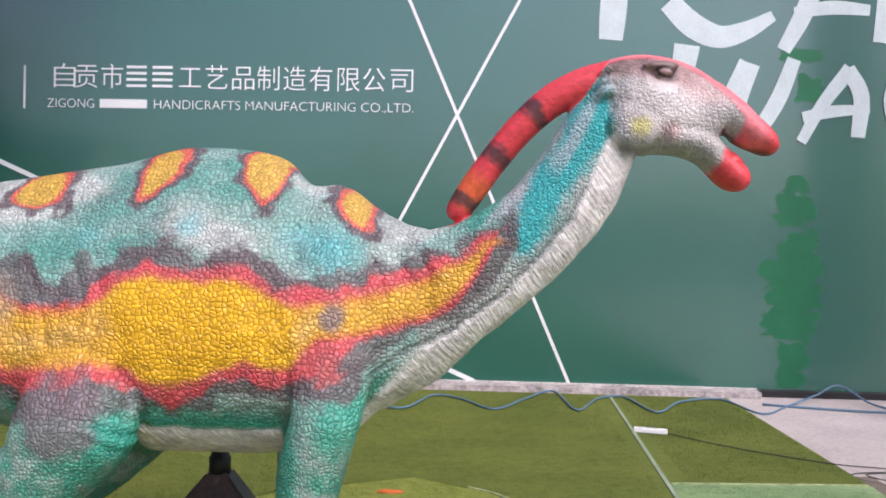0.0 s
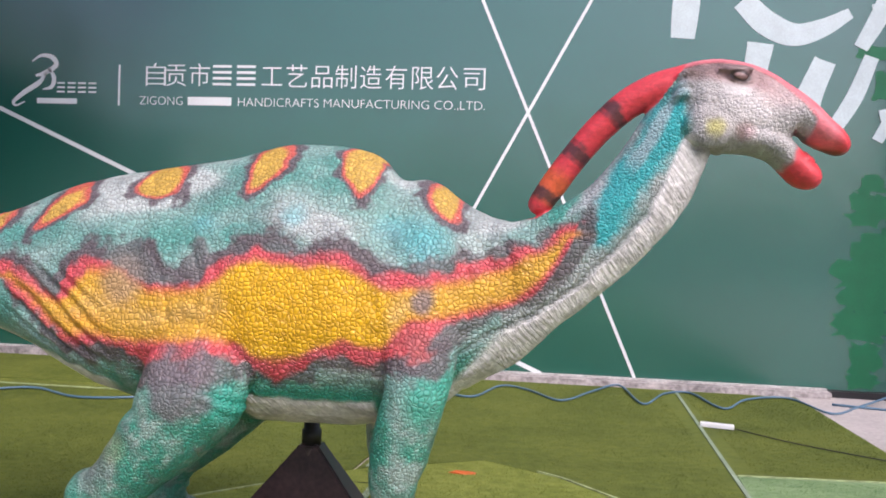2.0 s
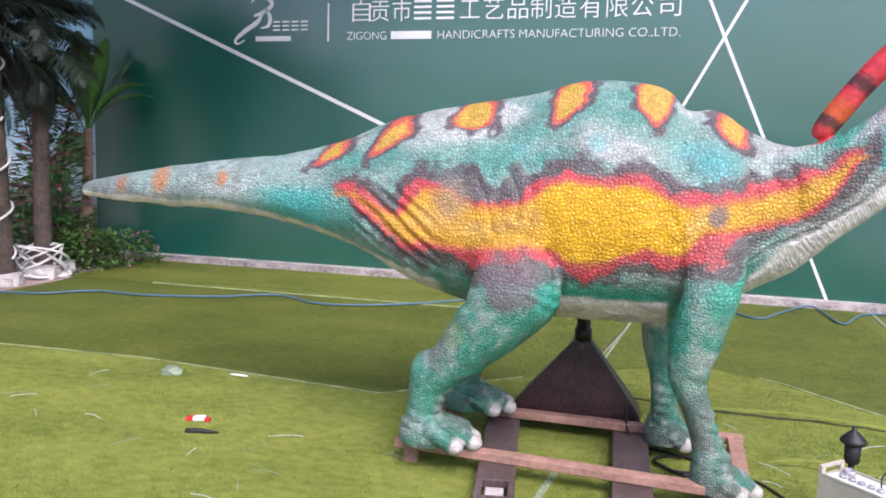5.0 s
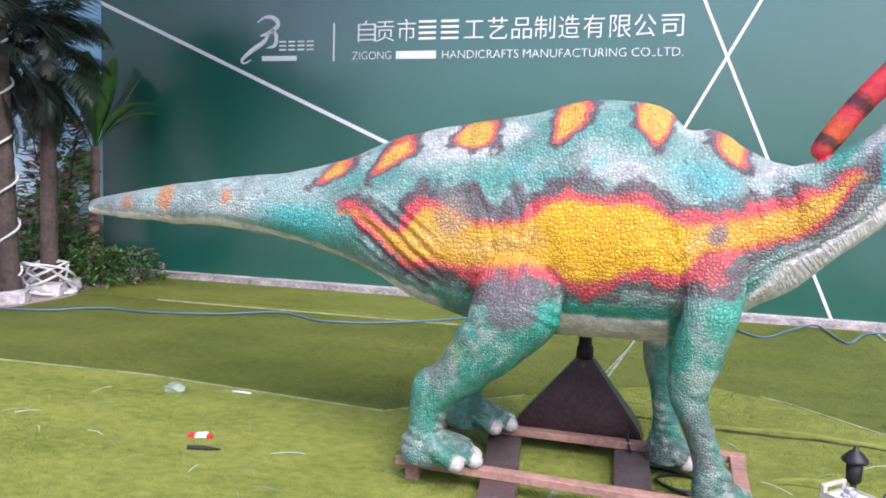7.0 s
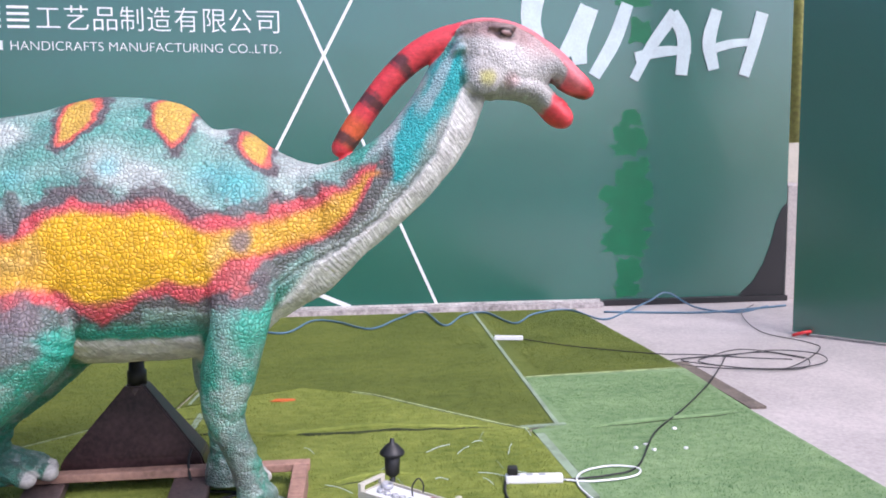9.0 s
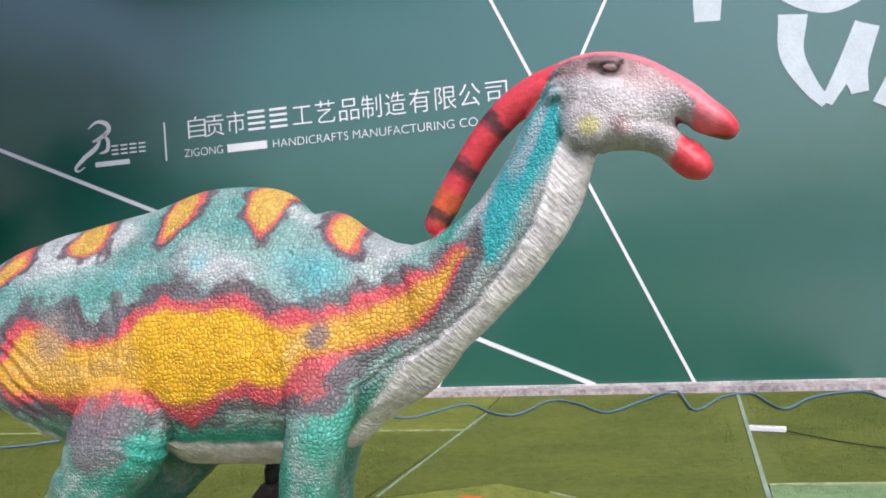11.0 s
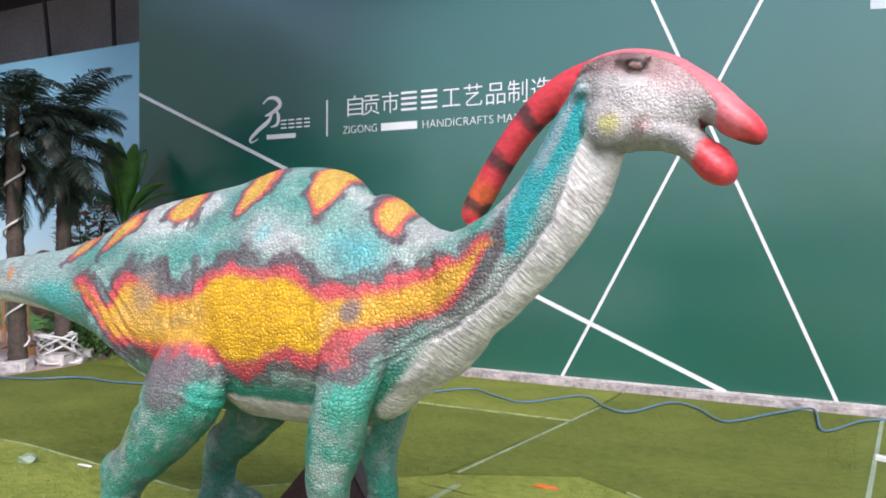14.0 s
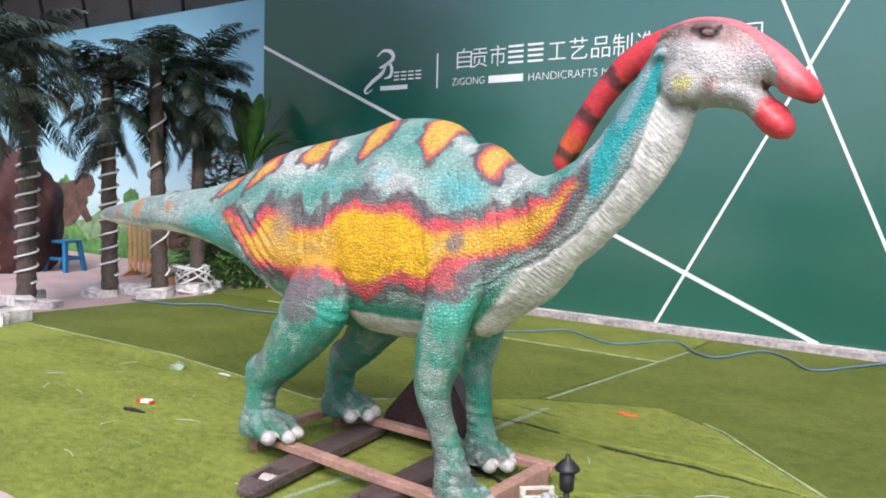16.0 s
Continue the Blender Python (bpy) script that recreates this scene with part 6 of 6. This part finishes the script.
for p in bmesh.ops.create_icosphere(bm, subdivisions=4, radius=1)["verts"]:
    k = 1 + 0.25 * noise.noise(p.co * 1.7) + 0.12 * noise.noise(p.co * 4)
    p.co = Vector((p.co.x * 0.75 * k, p.co.y * 0.6 * k, (p.co.z + 0.72) * 1.02 * k))
    p.co.z = max(p.co.z, 0)
rock = new("rockwork", mesh_from(bm, "rockwork", MAROON, True))
rock.location = (-9.75, 5.85, -0.01)
tagged(rock, "large dark maroon artificial rock behind the palms", "rock")

# ---- turf pile ----
def pile(x0, x1, y0, y1, count, lo, hi, z, seed, keep):
    g = np.random.default_rng(seed)
    px, py = g.uniform(x0, x1, count), g.uniform(y0, y1, count)
    ok = keep(px, py)
    px, py = px[ok], py[ok]
    n = len(px)
    a, h = g.uniform(0, 2 * np.pi, n), g.uniform(lo, hi, n)
    lean = g.uniform(0, 2 * np.pi, n)
    w = 0.0022
    v = np.empty((n, 3, 3))
    v[:, 0] = np.column_stack([px - w * np.cos(a), py - w * np.sin(a), np.full(n, z)])
    v[:, 1] = np.column_stack([px + w * np.cos(a), py + w * np.sin(a), np.full(n, z)])
    v[:, 2] = np.column_stack([px + 0.7 * h * np.cos(lean), py + 0.7 * h * np.sin(lean), z + h])
    me = bpy.data.meshes.new("turf_pile")
    me.from_pydata(v.reshape(-1, 3).tolist(), [], np.arange(3 * n).reshape(-1, 3).tolist())
    me.update()
    return me


def front(px, py):
    edge = np.interp(px, [-5.6, -3.2, -1.5, -0.42, 0.3, 0.74, 1.15, 1.44, 1.55], [3.84, 3.93, 3.76, 4.73, 5.08, 4.83, 4.40, 4.11, 4.03])
    return (py < edge - 0.01) & ~((px < -0.6) & (py < 1.86))


TIPS = turf("turf_fibre", (0.13, 0.175, 0.028), (0.32, 0.36, 0.085))
me = pile(-4.5, 1.56, 1.6, 5.1, 190000, 0.005, 0.013, 0.0115, 3, front)
me.materials.append(TIPS)
ob = new("turf_pile", me)
ob.parent = lawn
tagged(ob, "short yellow-green plastic grass fibres", kind="stuff")
TIPS_B = turf("olive_turf_fibre", (0.07, 0.10, 0.014), (0.19, 0.22, 0.045))
me = pile(-4.2, 2.95, 3.8, 7.7, 150000, 0.005, 0.012, 0.007, 5, lambda px, py: ~front(px, py) & ((px < 1.72) | (px > 1.92)) & ((py > 5.2) | (px < 1.7)))
me.materials.append(TIPS_B)
ob = new("turf_pile", me)
ob.parent = lawn
tagged(ob, "short dark olive plastic grass fibres", kind="stuff")
TIPS_C = turf("mint_turf_fibre", (0.09, 0.19, 0.065), (0.23, 0.37, 0.16))
me = pile(1.66, 2.9, 2.2, 5.1, 45000, 0.003, 0.008, 0.0085, 6, lambda px, py: (px > 1.8) | (py < 4.0))
me.materials.append(TIPS_C)
ob = new("turf_pile", me)
ob.parent = lawn
tagged(ob, "short mint green plastic grass fibres", kind="stuff")
